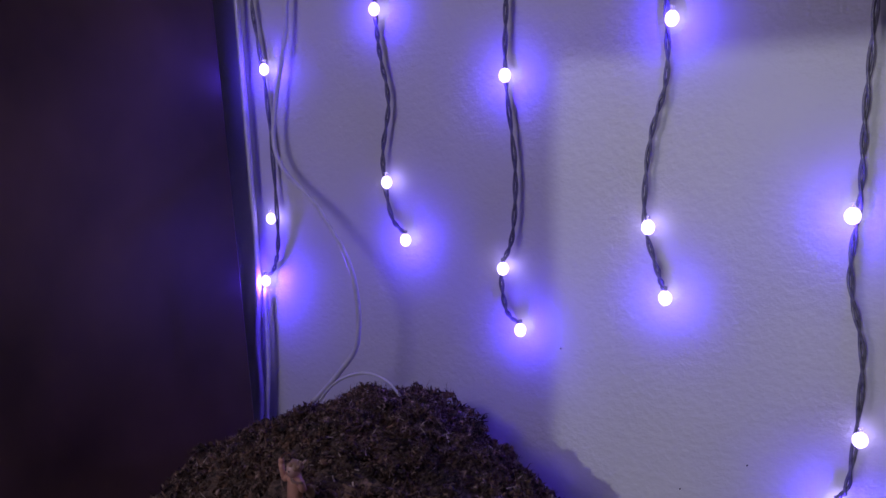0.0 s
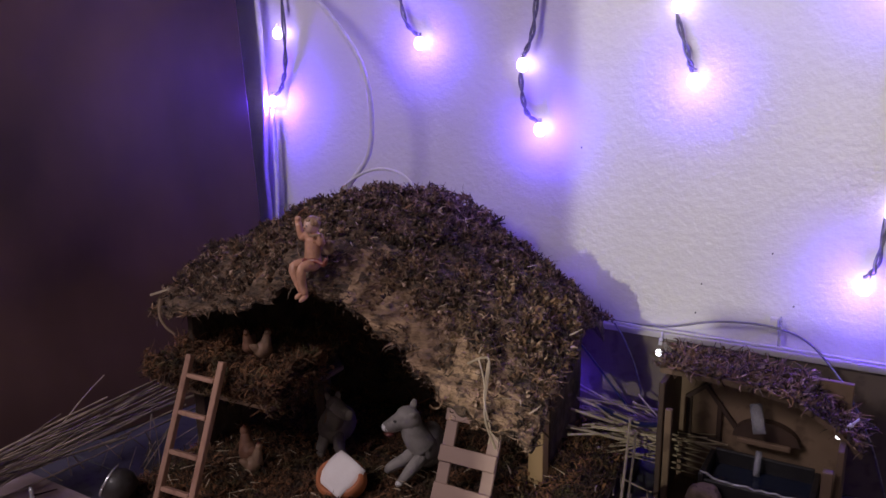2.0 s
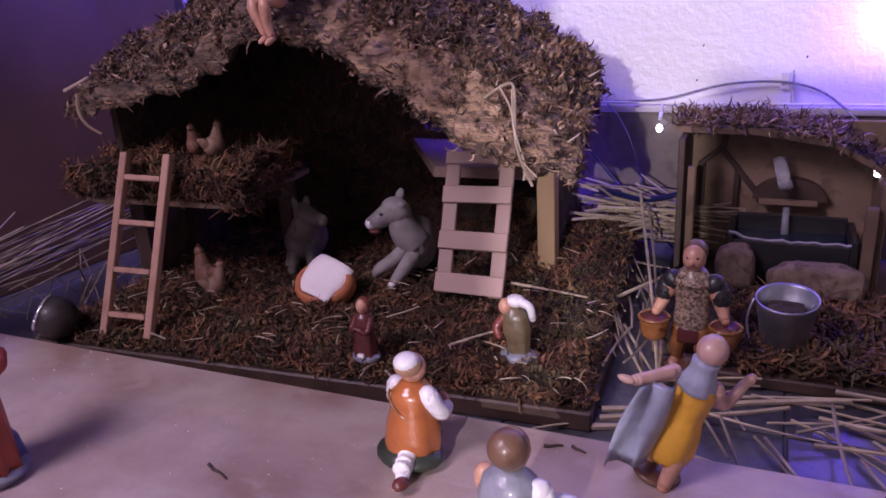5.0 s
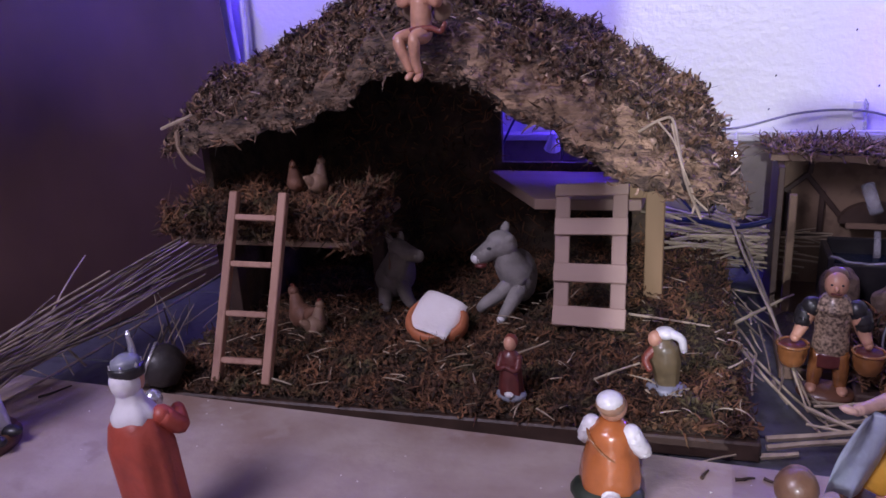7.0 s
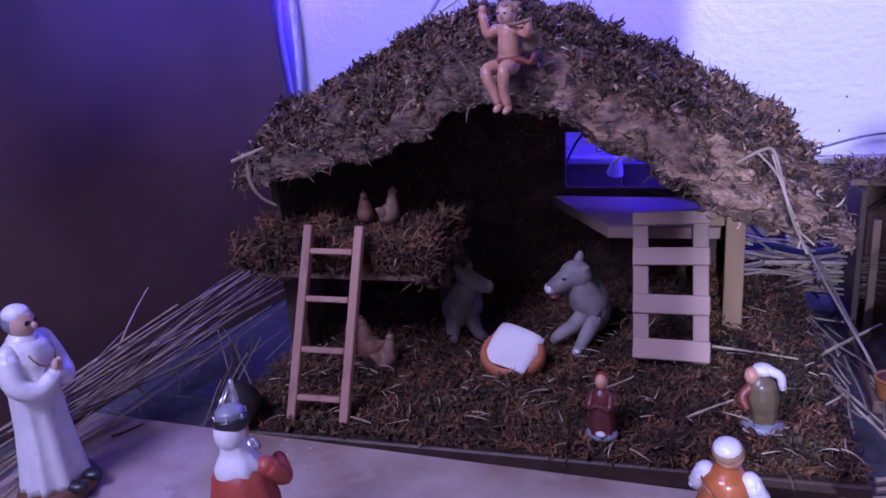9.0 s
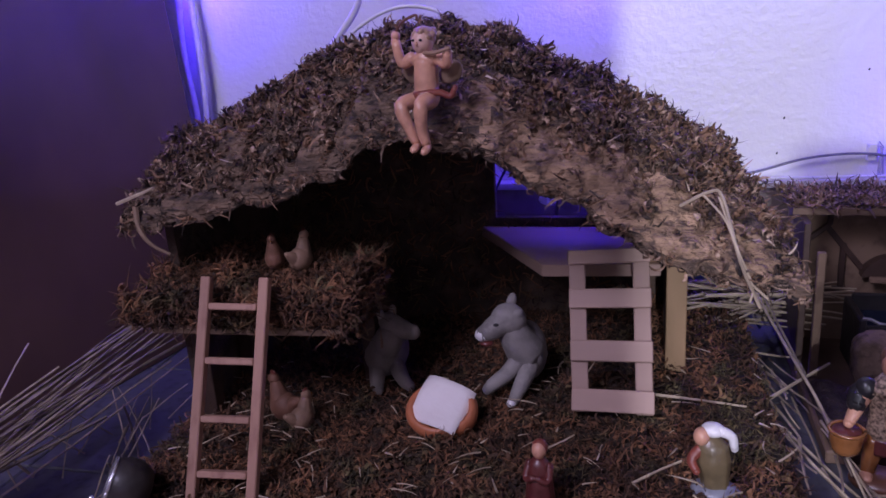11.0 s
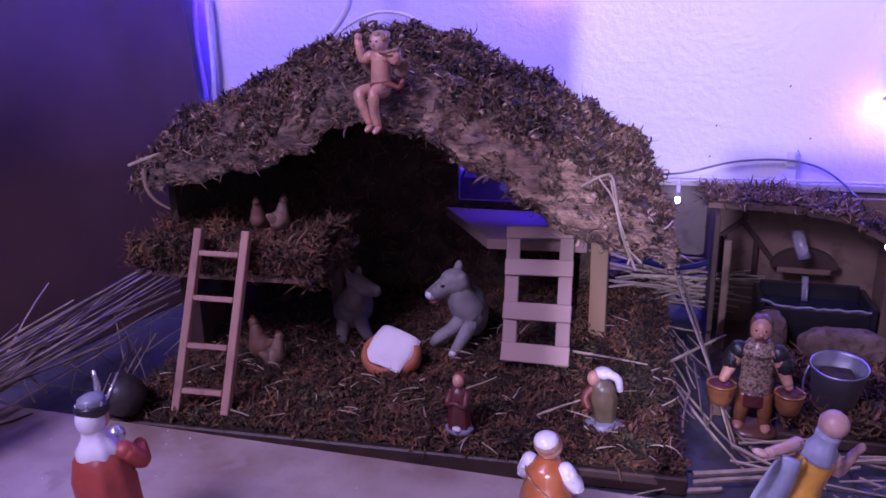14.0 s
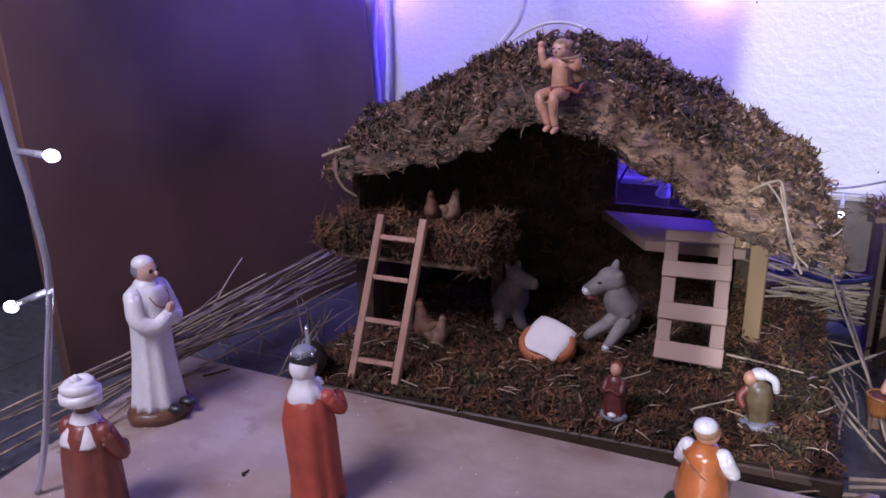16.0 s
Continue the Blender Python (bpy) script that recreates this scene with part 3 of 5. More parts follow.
def ground_z(x, y):
    """Top of the moss bed."""
    rise = max(0.0, (x + 0.52) / 0.3) * max(0.0, (y - 0.56) / 0.15)
    edge = min(1.0, max(0.0, min(y - 0.468 - 0.059 * (x + 0.695), -0.186 - x, x + 0.694) / 0.03))
    return -0.003 + edge * (0.008 + min(0.026, 0.020 * rise) + 0.006 * noise.noise(Vector((x * 22, y * 22, 7))))


bm = bmesh.new()
g = [[bm.verts.new(BASE @ Vector((0.004 + 0.502 * i / 50, 0.004 + 0.362 * j / 36, 0))) for j in range(37)] for i in range(51)]
for row in g:
    for v in row:
        v.co.z = ground_z(v.co.x, v.co.y)
for i in range(50):
    for j in range(36):
        bm.faces.new((g[i][j], g[i + 1][j], g[i + 1][j + 1], g[i][j + 1]))
part("moss_bed", bm, MOSS_BED, hut, "dark earth under the moss", True)
rng = random.Random(6)
seeds = []
for k in range(21000):
    p = BASE @ Vector((rng.uniform(0.004, 0.506), 0.366 * rng.random() ** 1.25 + 0.003, 0))
    p.z = ground_z(p.x, p.y) + 0.003 * rng.random() + 0.010 * max(0, noise.noise(Vector((p.x * 45, p.y * 45, 1))))
    seeds.append((p, Vector((rng.gauss(0, 0.2), rng.gauss(0, 0.2), 1)).normalized()))
shreds("ground_moss", seeds[15000:], MOSS_GROUND, hut, (0.005, 0.013), (0.0005, 0.0017), 0.45, "curled fronds of moss on the stable floor", 43)
strands("ground_moss", seeds[:4500], MOSS_GROUND, hut, (0.007, 0.018), (0.0005, 0.0013), 0.30, 2.4, "dry moss on the stable floor", 8)
strands("ground_moss", seeds[4500:15000], MOSS_GROUND, hut, (0.006, 0.018), (0.00018, 0.00045), 0.40, 2.0, "fine dry moss on the stable floor", 9, 3)

seeds = []
for k in range(150):
    p = BASE @ Vector((rng.uniform(0.01, 0.50), rng.uniform(0.006, 0.22), 0))
    seeds.append((Vector((p.x, p.y, ground_z(p.x, p.y) + 0.009)), Vector((0, 0, 1))))
strands("chaff", seeds, STRAW, hut, (0.006, 0.022), (0.0004, 0.0008), 0.1, 0.25, "pale straw chaff in the floor moss", 20)

# rear wall with its window
bm = bmesh.new()
WX0, WX1, WZ0, WZ1, HY = -0.452, -0.345, 0.124, 0.186, 0.822


def back_top(x):
    return roof_z(x, 0.826) - 0.007


for x0, x1, z0, z1 in ((-0.69, WX0, -0.004, None), (WX0, WX1, -0.004, WZ0), (WX0, WX1, WZ1, None), (WX1, -0.277, -0.004, None)):
    steps = 8
    for k in range(steps):
        a, b = x0 + (x1 - x0) * k / steps, x0 + (x1 - x0) * (k + 1) / steps
        za, zb = (z1, z1) if z1 else (back_top(a), back_top(b))
        c = [(a, z0), (b, z0), (b, zb), (a, za)]
        fr = [bm.verts.new((x, HY, z)) for x, z in c]
        bk = [bm.verts.new((x, HY + 0.008, z)) for x, z in c]
        bm.faces.new(fr)
        bm.faces.new(bk[::-1])
        for q in range(4):
            bm.faces.new((fr[q], bk[q], bk[(q + 1) % 4], fr[(q + 1) % 4]))
bmesh.ops.remove_doubles(bm, verts=bm.verts, dist=0.0002)
bmesh.ops.recalc_face_normals(bm, faces=bm.faces)
part("back_wall", bm, BARK_IN, hut, "bark rear wall coloured dark for shade, with a window hole")
rng = random.Random(9)
seeds = []
while len(seeds) < 1600:
    x, z = rng.uniform(-0.68, -0.285), rng.uniform(0.0, 0.27)
    if z > back_top(x) - 0.01 or (WX0 - 0.004 < x < WX1 + 0.004 and WZ0 - 0.004 < z < WZ1 + 0.004):
        continue
    seeds.append((Vector((x, HY - 0.002, z)), Vector((0, -1, 0.1)).normalized()))
strands("wall_moss", seeds, MOSS_GROUND, hut, (0.008, 0.02), (0.0005, 0.0011), 0.3, 1.2, "dry moss on the rear wall", 12)

# side walls
bm = bmesh.new()
cols = []
for k in range(13):
    y = 0.600 + 0.2218 * k / 12
    zt = roof_z(-0.686, y) - 0.007
    cols.append([bm.verts.new((x, y, z)) for x, z in ((-0.690, -0.004), (-0.690, zt), (-0.682, zt), (-0.682, -0.004))])
for a, b in zip(cols, cols[1:]):
    for q in range(4):
        bm.faces.new((a[q], a[(q + 1) % 4], b[(q + 1) % 4], b[q]))
bm.faces.new(cols[0])
bm.faces.new(cols[-1][::-1])
bmesh.ops.recalc_face_normals(bm, faces=bm.faces)
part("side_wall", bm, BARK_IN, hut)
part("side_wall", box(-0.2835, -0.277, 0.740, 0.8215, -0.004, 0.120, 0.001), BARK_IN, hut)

# hayloft
LOFT = pose(-0.703, 0.548, 0, 0, 0, 3.0)
ob = part("loft_board", box(0.02, 0.183, 0, 0.135, 0.1035, 0.1095, 0.001), CARD, hut, "thin wooden loft floor")
ob.matrix_world = LOFT
for x, y in ((-0.672, 0.60), (-0.545, 0.672), (-0.672, 0.672)):
    part("loft_prop", beam((x, y, -0.004), (x, y, 0.1035), 0.014, 0.014), DARKWOOD, hut)
rng = random.Random(14)


def loft_z(x, y):
    return 0.1095 + 0.030 * min(1, max(0, (y - 0.545) / 0.05)) + 0.014 * noise.noise(Vector((x * 26, y * 26, 2)))


bm = bmesh.new()
g = [[bm.verts.new(LOFT @ Vector((0.002 + 0.179 * i / 18, 0.001 + 0.133 * j / 18, 0))) for j in range(19)] for i in range(19)]
for i in range(19):
    for j in range(19):
        v = g[i][j]
        v.co.z = 0.110 if i in (0, 18) or j in (0, 18) else max(0.111, loft_z(v.co.x, v.co.y) - 0.004)
for i in range(18):
    for j in range(18):
        bm.faces.new((g[i][j], g[i + 1][j], g[i + 1][j + 1], g[i][j + 1]))
part("loft_bed", bm, MOSS_BED, hut, "", True)
seeds = []
for k in range(6000):
    p = LOFT @ Vector((0.186 * rng.random(), 0.133 * rng.random() ** 1.3 - 0.002, 0))
    p.z = max(0.1105, loft_z(p.x, p.y) + rng.uniform(-0.010, 0.003)) if p.y > 0.57 else rng.uniform(0.110, 0.134)
    seeds.append((p, Vector((rng.gauss(0, 0.3), rng.gauss(-0.35, 0.3), 1)).normalized()))
for k in range(260):
    p = LOFT @ Vector((rng.uniform(0.168, 0.192), 0.10 * rng.random() - 0.003, 0))
    p.z = rng.uniform(0.100, 0.130)
    seeds.append((p, Vector((0.8, -0.5, rng.gauss(0.1, 0.3))).normalized()))
for k in range(700):
    p = LOFT @ Vector((rng.uniform(0.0, 0.19), rng.uniform(-0.005, 0.004), 0))
    p.z = 0.113 + 0.028 * rng.random()
    seeds.append((p, Vector((rng.gauss(0, 0.3), -0.7, rng.gauss(0.7, 0.3))).normalized()))
shreds("loft_moss", seeds[::2] + seeds[6000:], MOSS_GROUND, hut, (0.006, 0.015), (0.0005, 0.0017), 0.5, "curled moss fronds heaped on the loft", 44)
strands("loft_moss", seeds, MOSS_GROUND, hut, (0.008, 0.024), (0.00020, 0.0009), 0.4, 2.2, "dry moss heaped on the loft", 15)

# the second, grey loft board under the window, and its props
bm = bmesh.new()
shape = [(-0.389, 0.699), (-0.288, 0.706), (-0.284, 0.8215), (-0.468, 0.8215)]
lo = [bm.verts.new((x, y, 0.104)) for x, y in shape]
hi = [bm.verts.new((x, y, 0.115)) for x, y in shape]
bm.faces.new(hi)
bm.faces.new(lo[::-1])
for i in range(4):
    bm.faces.new((lo[i], lo[(i + 1) % 4], hi[(i + 1) % 4], hi[i]))
bmesh.ops.bevel(bm, geom=bm.edges[:], offset=0.0008, segments=1, affect="EDGES")
part("side_loft_board", bm, PINE_PALE, hut, "bare grey loft board below the window")
part("post", beam((-0.275, 0.703, 0.0), (-0.275, 0.703, 0.146), 0.017, 0.016), POSTWOOD, hut, "square post with yellow light in its wood colour")
part("brace", box(-0.300, -0.2665, 0.7125, 0.7185, 0.115, 0.142, 0.0006), POSTWOOD, hut)


# ---- ladders ----
def narrow_ladder():
    t = thing("narrow_ladder", "narrow raw pine ladder leaning on the loft", "ladder", "ladders")
    bl, br, tl, tr = Vector((-0.623, 0.480, 0.004)), Vector((-0.576, 0.484, 0.004)), Vector((-0.618, 0.540, 0.157)), Vector((-0.572, 0.543, 0.156))
    part("rail", beam(bl, tl, 0.0078, 0.0070), PINE, t)
    part("rail", beam(br, tr, 0.0078, 0.0070), PINE, t)
    for k in (0.115, 0.36, 0.62, 0.865):
        a, b = bl.lerp(tl, k), br.lerp(tr, k)
        part("rung", beam(a + (b - a) * 0.09, a + (b - a) * 0.91, 0.0050, 0.0082, (0, -0.93, 0.36)), PINE, t)
    return t


def wide_ladder():
    t = thing("wide_ladder", "broad ladder of pale flat plywood slats", "ladder", "ladders")
    bl, br, tl, tr = Vector((-0.350, 0.617, 0.019)), Vector((-0.300, 0.619, 0.018)), Vector((-0.357, 0.680, 0.133)), Vector((-0.305, 0.683, 0.135))
    out = Vector((0.1, -0.88, 0.46)).normalized()
    part("rail", beam(bl, tl, 0.0135, 0.004, out), PINE_PALE, t)
    part("rail", beam(br, tr, 0.0135, 0.004, out), PINE_PALE, t)
    for k, w in ((0.075, 0.018), (0.375, 0.017), (0.70, 0.016), (0.965, 0.012)):
        a, b = bl.lerp(tl, k), br.lerp(tr, k)
        e = (b - a).normalized()
        s = out * 0.0041
        part("slat", beam(a - e * 0.0072 + s, b + e * 0.0072 + s, w * 0.5 * 2, 0.0036, out), PINE_PALE, t)
    return t


narrow_ladder()
wide_ladder()


# ---- straw ----
rng = random.Random(21)
straw_meshes = []
for k in range(7):
    bend, twist = rng.uniform(-0.03, 0.03), rng.uniform(-0.03, 0.03)
    rings = []
    for i in range(6):
        t = i / 5
        cy, cz = bend * math.sin(math.pi * t), twist * math.sin(2.2 * math.pi * t)
        r = 1.0 - 0.35 * t
        rings.append([(t, cy, cz, r * math.cos(a), r * math.sin(a)) for a in (0.3, 1.56, 2.8, 4.1, 5.3)])
    straw_meshes.append(rings)
STRAW_CACHE = {}


def straw(p0, p1, r, parent=None, name="straw", sag=1.0, mat=None):
    """One dry stalk from p0 to p1."""
    p0, p1 = Vector(p0), Vector(p1)
    ln = (p1 - p0).length
    x = (p1 - p0).normalized()
    y = Vector((0, 0, 1)).cross(x).normalized()
    z = x.cross(y)
    k = rng.randrange(7)
    mat = mat or STRAW
    key = (k, round(ln, 2), round(r, 4), mat.name)
    if key not in STRAW_CACHE:
        me = bpy.data.meshes.new("straw")
        vs = [(t * key[1], cy * ln * sag + r * a, cz * ln * sag * 0.4 + r * b) for ring in straw_meshes[k] for t, cy, cz, a, b in ring]
        fs = [(5 * i + s, 5 * i + (s + 1) % 5, 5 * i + 5 + (s + 1) % 5, 5 * i + 5 + s) for i in range(5) for s in range(5)]
        fs += [(4, 3, 2, 1, 0), (25, 26, 27, 28, 29)]
        me.from_pydata(vs, [], fs)
        me.materials.append(mat)
        STRAW_CACHE[key] = me
    ob = new(name, STRAW_CACHE[key])
    m = Matrix((x, y, z)).transposed().to_4x4()
    m.translation = p0
    ob.parent = parent
    ob.matrix_world = m
    return ob


def jit(s):
    return Vector((rng.uniform(-s, s), rng.uniform(-s, s), rng.uniform(-s, s) * 0.5))


# the long sheaf beside the panel
pile = thing("straw_sheaf", "loose sheaf of long dry straw beside the brown panel", "straw", "straw piles")
for k in range(44):
    a = Vector((-0.806 + rng.uniform(-0.030, 0.012), 0.20 + rng.uniform(-0.06, 0.14), -0.016 + 0.016 * rng.random()))
    b = Vector((-0.730 + rng.uniform(-0.022, 0.016), 0.66 + rng.uniform(-0.05, 0.16), 0.055 + 0.045 * rng.random()))
    q0, q1 = sorted((rng.random() * 0.5, 0.55 + 0.45 * rng.random()))
    straw(a.lerp(b, q0) + jit(0.026) + Vector((0, 0, 0.012)), a.lerp(b, q1) + jit(0.034), rng.uniform(0.0008, 0.0019), pile, mat=STRAW_OLD)
for k in range(24):
    c = Vector((rng.uniform(-0.80, -0.71), rng.uniform(0.47, 0.62), TILE_Z + 0.003))
    d = Vector((rng.uniform(-0.05, 0.05), rng.uniform(-0.03, 0.05), rng.uniform(0.0, 0.05)))
    straw(c, c + d, rng.uniform(0.0006, 0.0014), pile, mat=STRAW_OLD)
straw((-0.800, 0.45, 0.02), (-0.842, 0.585, 0.073), 0.0012, pile)

# the heap behind and beside the stable
pile = thing("straw_heap", "tangled heap of dry straw on the grey tiles", "straw", "straw piles")
for k in range(60):
    a = Vector((rng.uniform(-0.30, -0.21), rng.uniform(0.77, 0.87), rng.uniform(0.02, 0.075)))
    b = Vector((rng.uniform(-0.17, -0.10), rng.uniform(0.82, 0.89), rng.uniform(0.0, 0.060)))
    straw(a, b, rng.uniform(0.0009, 0.0018), pile)
for k in range(30):
    c = Vector((rng.uniform(-0.225, -0.160), rng.uniform(0.60, 0.82), TILE_Z + rng.uniform(0.002, 0.03)))
    ang = rng.gauss(-1.15, 0.35)
    ln = rng.uniform(0.04, 0.12)
    straw(c, c + Vector((math.cos(ang) * ln * 0.5, math.sin(ang) * ln, rng.uniform(-0.008, 0.012))).lerp(Vector((0, 0, 0)), 0), rng.uniform(0.0008, 0.0016), pile)
for p0, p1, r in [((-0.205, 0.80, 0.07), (-0.150, 0.560, -0.008), 0.0016), ((-0.195, 0.79, 0.06), (-0.155, 0.60, -0.006), 0.0014), ((-0.215, 0.665, 0.004), (-0.150, 0.705, 0.030), 0.0019),
                  ((-0.200, 0.655, 0.002), (-0.140, 0.53, -0.014), 0.0017), ((-0.19, 0.64, -0.002), (-0.135, 0.545, -0.014), 0.0015)]:
    straw(p0, p1, r, pile)

# the litter in front of the fountain
pile = thing("straw_litter", "scattered long straw stalks between board and fountain", "straw", "straw piles")
for k in range(52):
    c = Vector((rng.uniform(-0.16, 0.16), rng.uniform(0.475, 0.585), TILE_Z + 0.002 + 0.016 * rng.random()))
    ang = rng.choice((0.0, 0.15, -0.7, -1.1, -0.2, 0.5)) + rng.gauss(0, 0.15)
    ln = rng.uniform(0.035, 0.13)
    straw(c, c + Vector((math.cos(ang) * ln, math.sin(ang) * ln, rng.uniform(-0.004, 0.006))), rng.uniform(0.0009, 0.0019), pile)
for p0, p1, r in [((-0.182, 0.510, -0.008), (-0.020, 0.560, 0.000), 0.0026), ((-0.182, 0.503, -0.011), (-0.055, 0.545, -0.004), 0.0024), ((-0.19, 0.497, -0.016), (-0.165, 0.503, -0.014), 0.0028),
                  ((-0.15, 0.60, -0.012), (-0.095, 0.485, -0.012), 0.0016), ((-0.330, 0.4685, -0.014), (-0.255, 0.478, -0.014), 0.0014), ((-0.245, 0.468, -0.016), (-0.205, 0.492, -0.014), 0.0013)]:
    straw(p0, p1, r, pile)
# stalks lying on the moss
for p0, p1, r in [((-0.308, 0.532, 0.014), (-0.272, 0.555, 0.022), 0.0013), ((-0.292, 0.640, 0.026), (-0.225, 0.640, 0.020), 0.0013), ((-0.566, 0.478, 0.014), (-0.542, 0.474, 0.012), 0.0010),
                  ((-0.375, 0.553, 0.020), (-0.350, 0.571, 0.026), 0.0009), ((-0.700, 0.560, 0.208), (-0.660, 0.556, 0.222), 0.0016)]:
    ob = straw(p0, p1, r)
    tagged(ob, "single dry straw stalk lying on the moss", "straw", "single stalks")
# the bent stalks that hang from the eaves
ob = link("hanging_straw", tube(spline([(-0.280, 0.556, 0.206), (-0.263, 0.552, 0.216), (-0.255, 0.549, 0.213), (-0.246, 0.523, 0.180), (-0.234, 0.520, 0.152)], 4), 0.0011, 6), STRAW)
tagged(ob, "bent dry stalk hanging over the eaves", "straw")
ob = link("hanging_straw", tube(spline([(-0.257, 0.550, 0.213), (-0.249, 0.528, 0.190), (-0.239, 0.521, 0.166), (-0.240, 0.519, 0.156)], 4), 0.0008, 6), STRAW)
tagged(ob, "bent dry stalk hanging over the eaves", "straw")
ob = link("hanging_straw", tube(spline([(-0.266, 0.551, 0.214), (-0.253, 0.536, 0.200), (-0.243, 0.522, 0.172), (-0.230, 0.520, 0.158)], 4), 0.0008, 6), STRAW)
tagged(ob, "bent dry stalk hanging over the eaves", "straw")
ob = link("bark_curl", tube(spline([(-0.684, 0.560, 0.205), (-0.678, 0.552, 0.190), (-0.668, 0.550, 0.178), (-0.655, 0.552, 0.170)], 4), 0.0024, 6, taper=0.5), CARD)
tagged(ob, "curled strip of bark hanging from the eaves", "bark strip")


# ---- figures: each one modelled mass, painted ----
def robed_priest():
    s = Shape()
    s.robe([(0, 0.030), (0.006, 0.032), (0.011, 0.029)], BROWN, 3, 0.05, 0.85)
    s.robe([(0.010, 0.024), (0.030, 0.0215), (0.060, 0.0185), (0.085, 0.0175), (0.098, 0.0185), (0.112, 0.0195), (0.121, 0.0165), (0.127, 0.009)], WHITE, 9, 0.12, 0.88)
    for sx in (-1, 1):
        s.limb([(sx * 0.0165, 0.000, 0.117), (sx * 0.0215, -0.006, 0.098), (sx * 0.013, -0.017, 0.091), (sx * 0.002, -0.0215, 0.098)], 0.0085, 0.0062, WHITE)
        s.ball((sx * 0.0016, -0.0235, 0.1045), (0.0026, 0.0032, 0.0068), SKIN_PALE, (18, 0, 0), 10)
        s.ball((sx * 0.008, -0.023, 0.0115), (0.006, 0.010, 0.0045), BLACK, seg=10)
    s.robe([(0.120, 0.0125), (0.126, 0.0105), (0.130, 0.0070)], WHITE)
    s.ball((0, -0.0015, 0.1365), (0.0092, 0.0108, 0.0118), SKIN_PALE)
    s.ball((0, -0.0125, 0.1350), (0.0022, 0.0028, 0.0026), SKIN_PALE, seg=8)
    s.ball((0, 0.0015, 0.1375), (0.0096, 0.0098, 0.0100), SLATE)
    s.ball((0, 0.0005, 0.1430), (0.0092, 0.0098, 0.0072), WHITE)
    for sx in (-1, 1):
        s.ball((sx * 0.0036, -0.0110, 0.1378), (0.0027, 0.0010, 0.0020), BLACK, seg=8)
    chain = [(0.011 * math.cos(a), -0.0125 - 0.006 * math.sin(a), 0.117 - 0.012 * math.sin(a)) for a in [k * math.pi / 8 for k in range(9)]]
    tube(chain, 0.0007, 5, s.bm, None, s.slot(OCHRE))
    return s.done("priest_statuette", "glazed statuette of a white-robed priest with folded arms", "statuette", pose(-0.748, 0.352, 0.0, 0, 0, 96), "statuettes")


def crowned_king():
    s = Shape()
    s.robe([(0, 0.022), (0.004, 0.0245), (0.007, 0.022)], SLATE, 0, 0, 0.9)
    s.robe([(0.006, 0.0205), (0.024, 0.0190), (0.048, 0.0195), (0.070, 0.0200), (0.084, 0.0165), (0.092, 0.0090)], RED, 7, 0.11, 0.86, lean=(0, 0.003))
    s.robe([(0.006, 0.0195), (0.020, 0.0175), (0.034, 0.0100)], BLUE, 6, 0.07, 0.9, at=(0.0065, -0.006))
    s.robe([(0.080, 0.0135), (0.090, 0.0135), (0.098, 0.0085), (0.104, 0.0078)], WHITE, 6, 0.06, 0.9, at=(0, 0.003))
    s.ball((0, 0.001, 0.109), (0.0080, 0.0088, 0.0100), SKIN)
    s.ball((0, 0.004, 0.109), (0.0092, 0.0085, 0.0105), WHITE)
    s.robe([(0.1125, 0.0098), (0.116, 0.0102), (0.1185, 0.0098)], BLACK, at=(0, 0.001))
    s.robe([(0.118, 0.0082), (0.122, 0.0078), (0.125, 0.003)], SLATE, at=(0, 0.001))
    for k in range(6):
        a = k * math.tau / 6
        s.limb([(0.0085 * math.cos(a), 0.001 + 0.0085 * math.sin(a), 0.118), (0.0088 * math.cos(a), 0.001 + 0.0088 * math.sin(a), 0.1205)], 0.0012, 0.0006, GOLDFOIL, 6)
    s.limb([(0.004, -0.008, 0.117), (0.0045, -0.009, 0.126), (0.005, -0.009, 0.134)], 0.0026, 0.0014, GOLDFOIL, 8)
    s.limb([(0.014, -0.004, 0.086), (0.020, -0.012, 0.078), (0.018, -0.020, 0.080)], 0.0065, 0.0048, SLATE)
    s.limb([(-0.014, -0.004, 0.086), (-0.018, -0.012, 0.076), (-0.008, -0.021, 0.080)], 0.0065, 0.0045, RED)
    s.ball((0.014, -0.023, 0.082), (0.006, 0.006, 0.007), GOLDFOIL, seg=10)
    return s.done("king_statuette", "glazed statuette of a crowned king in a red cloak", "statuette", pose(-0.535, 0.298, 0.0, 0, 3, 172), "statuettes")


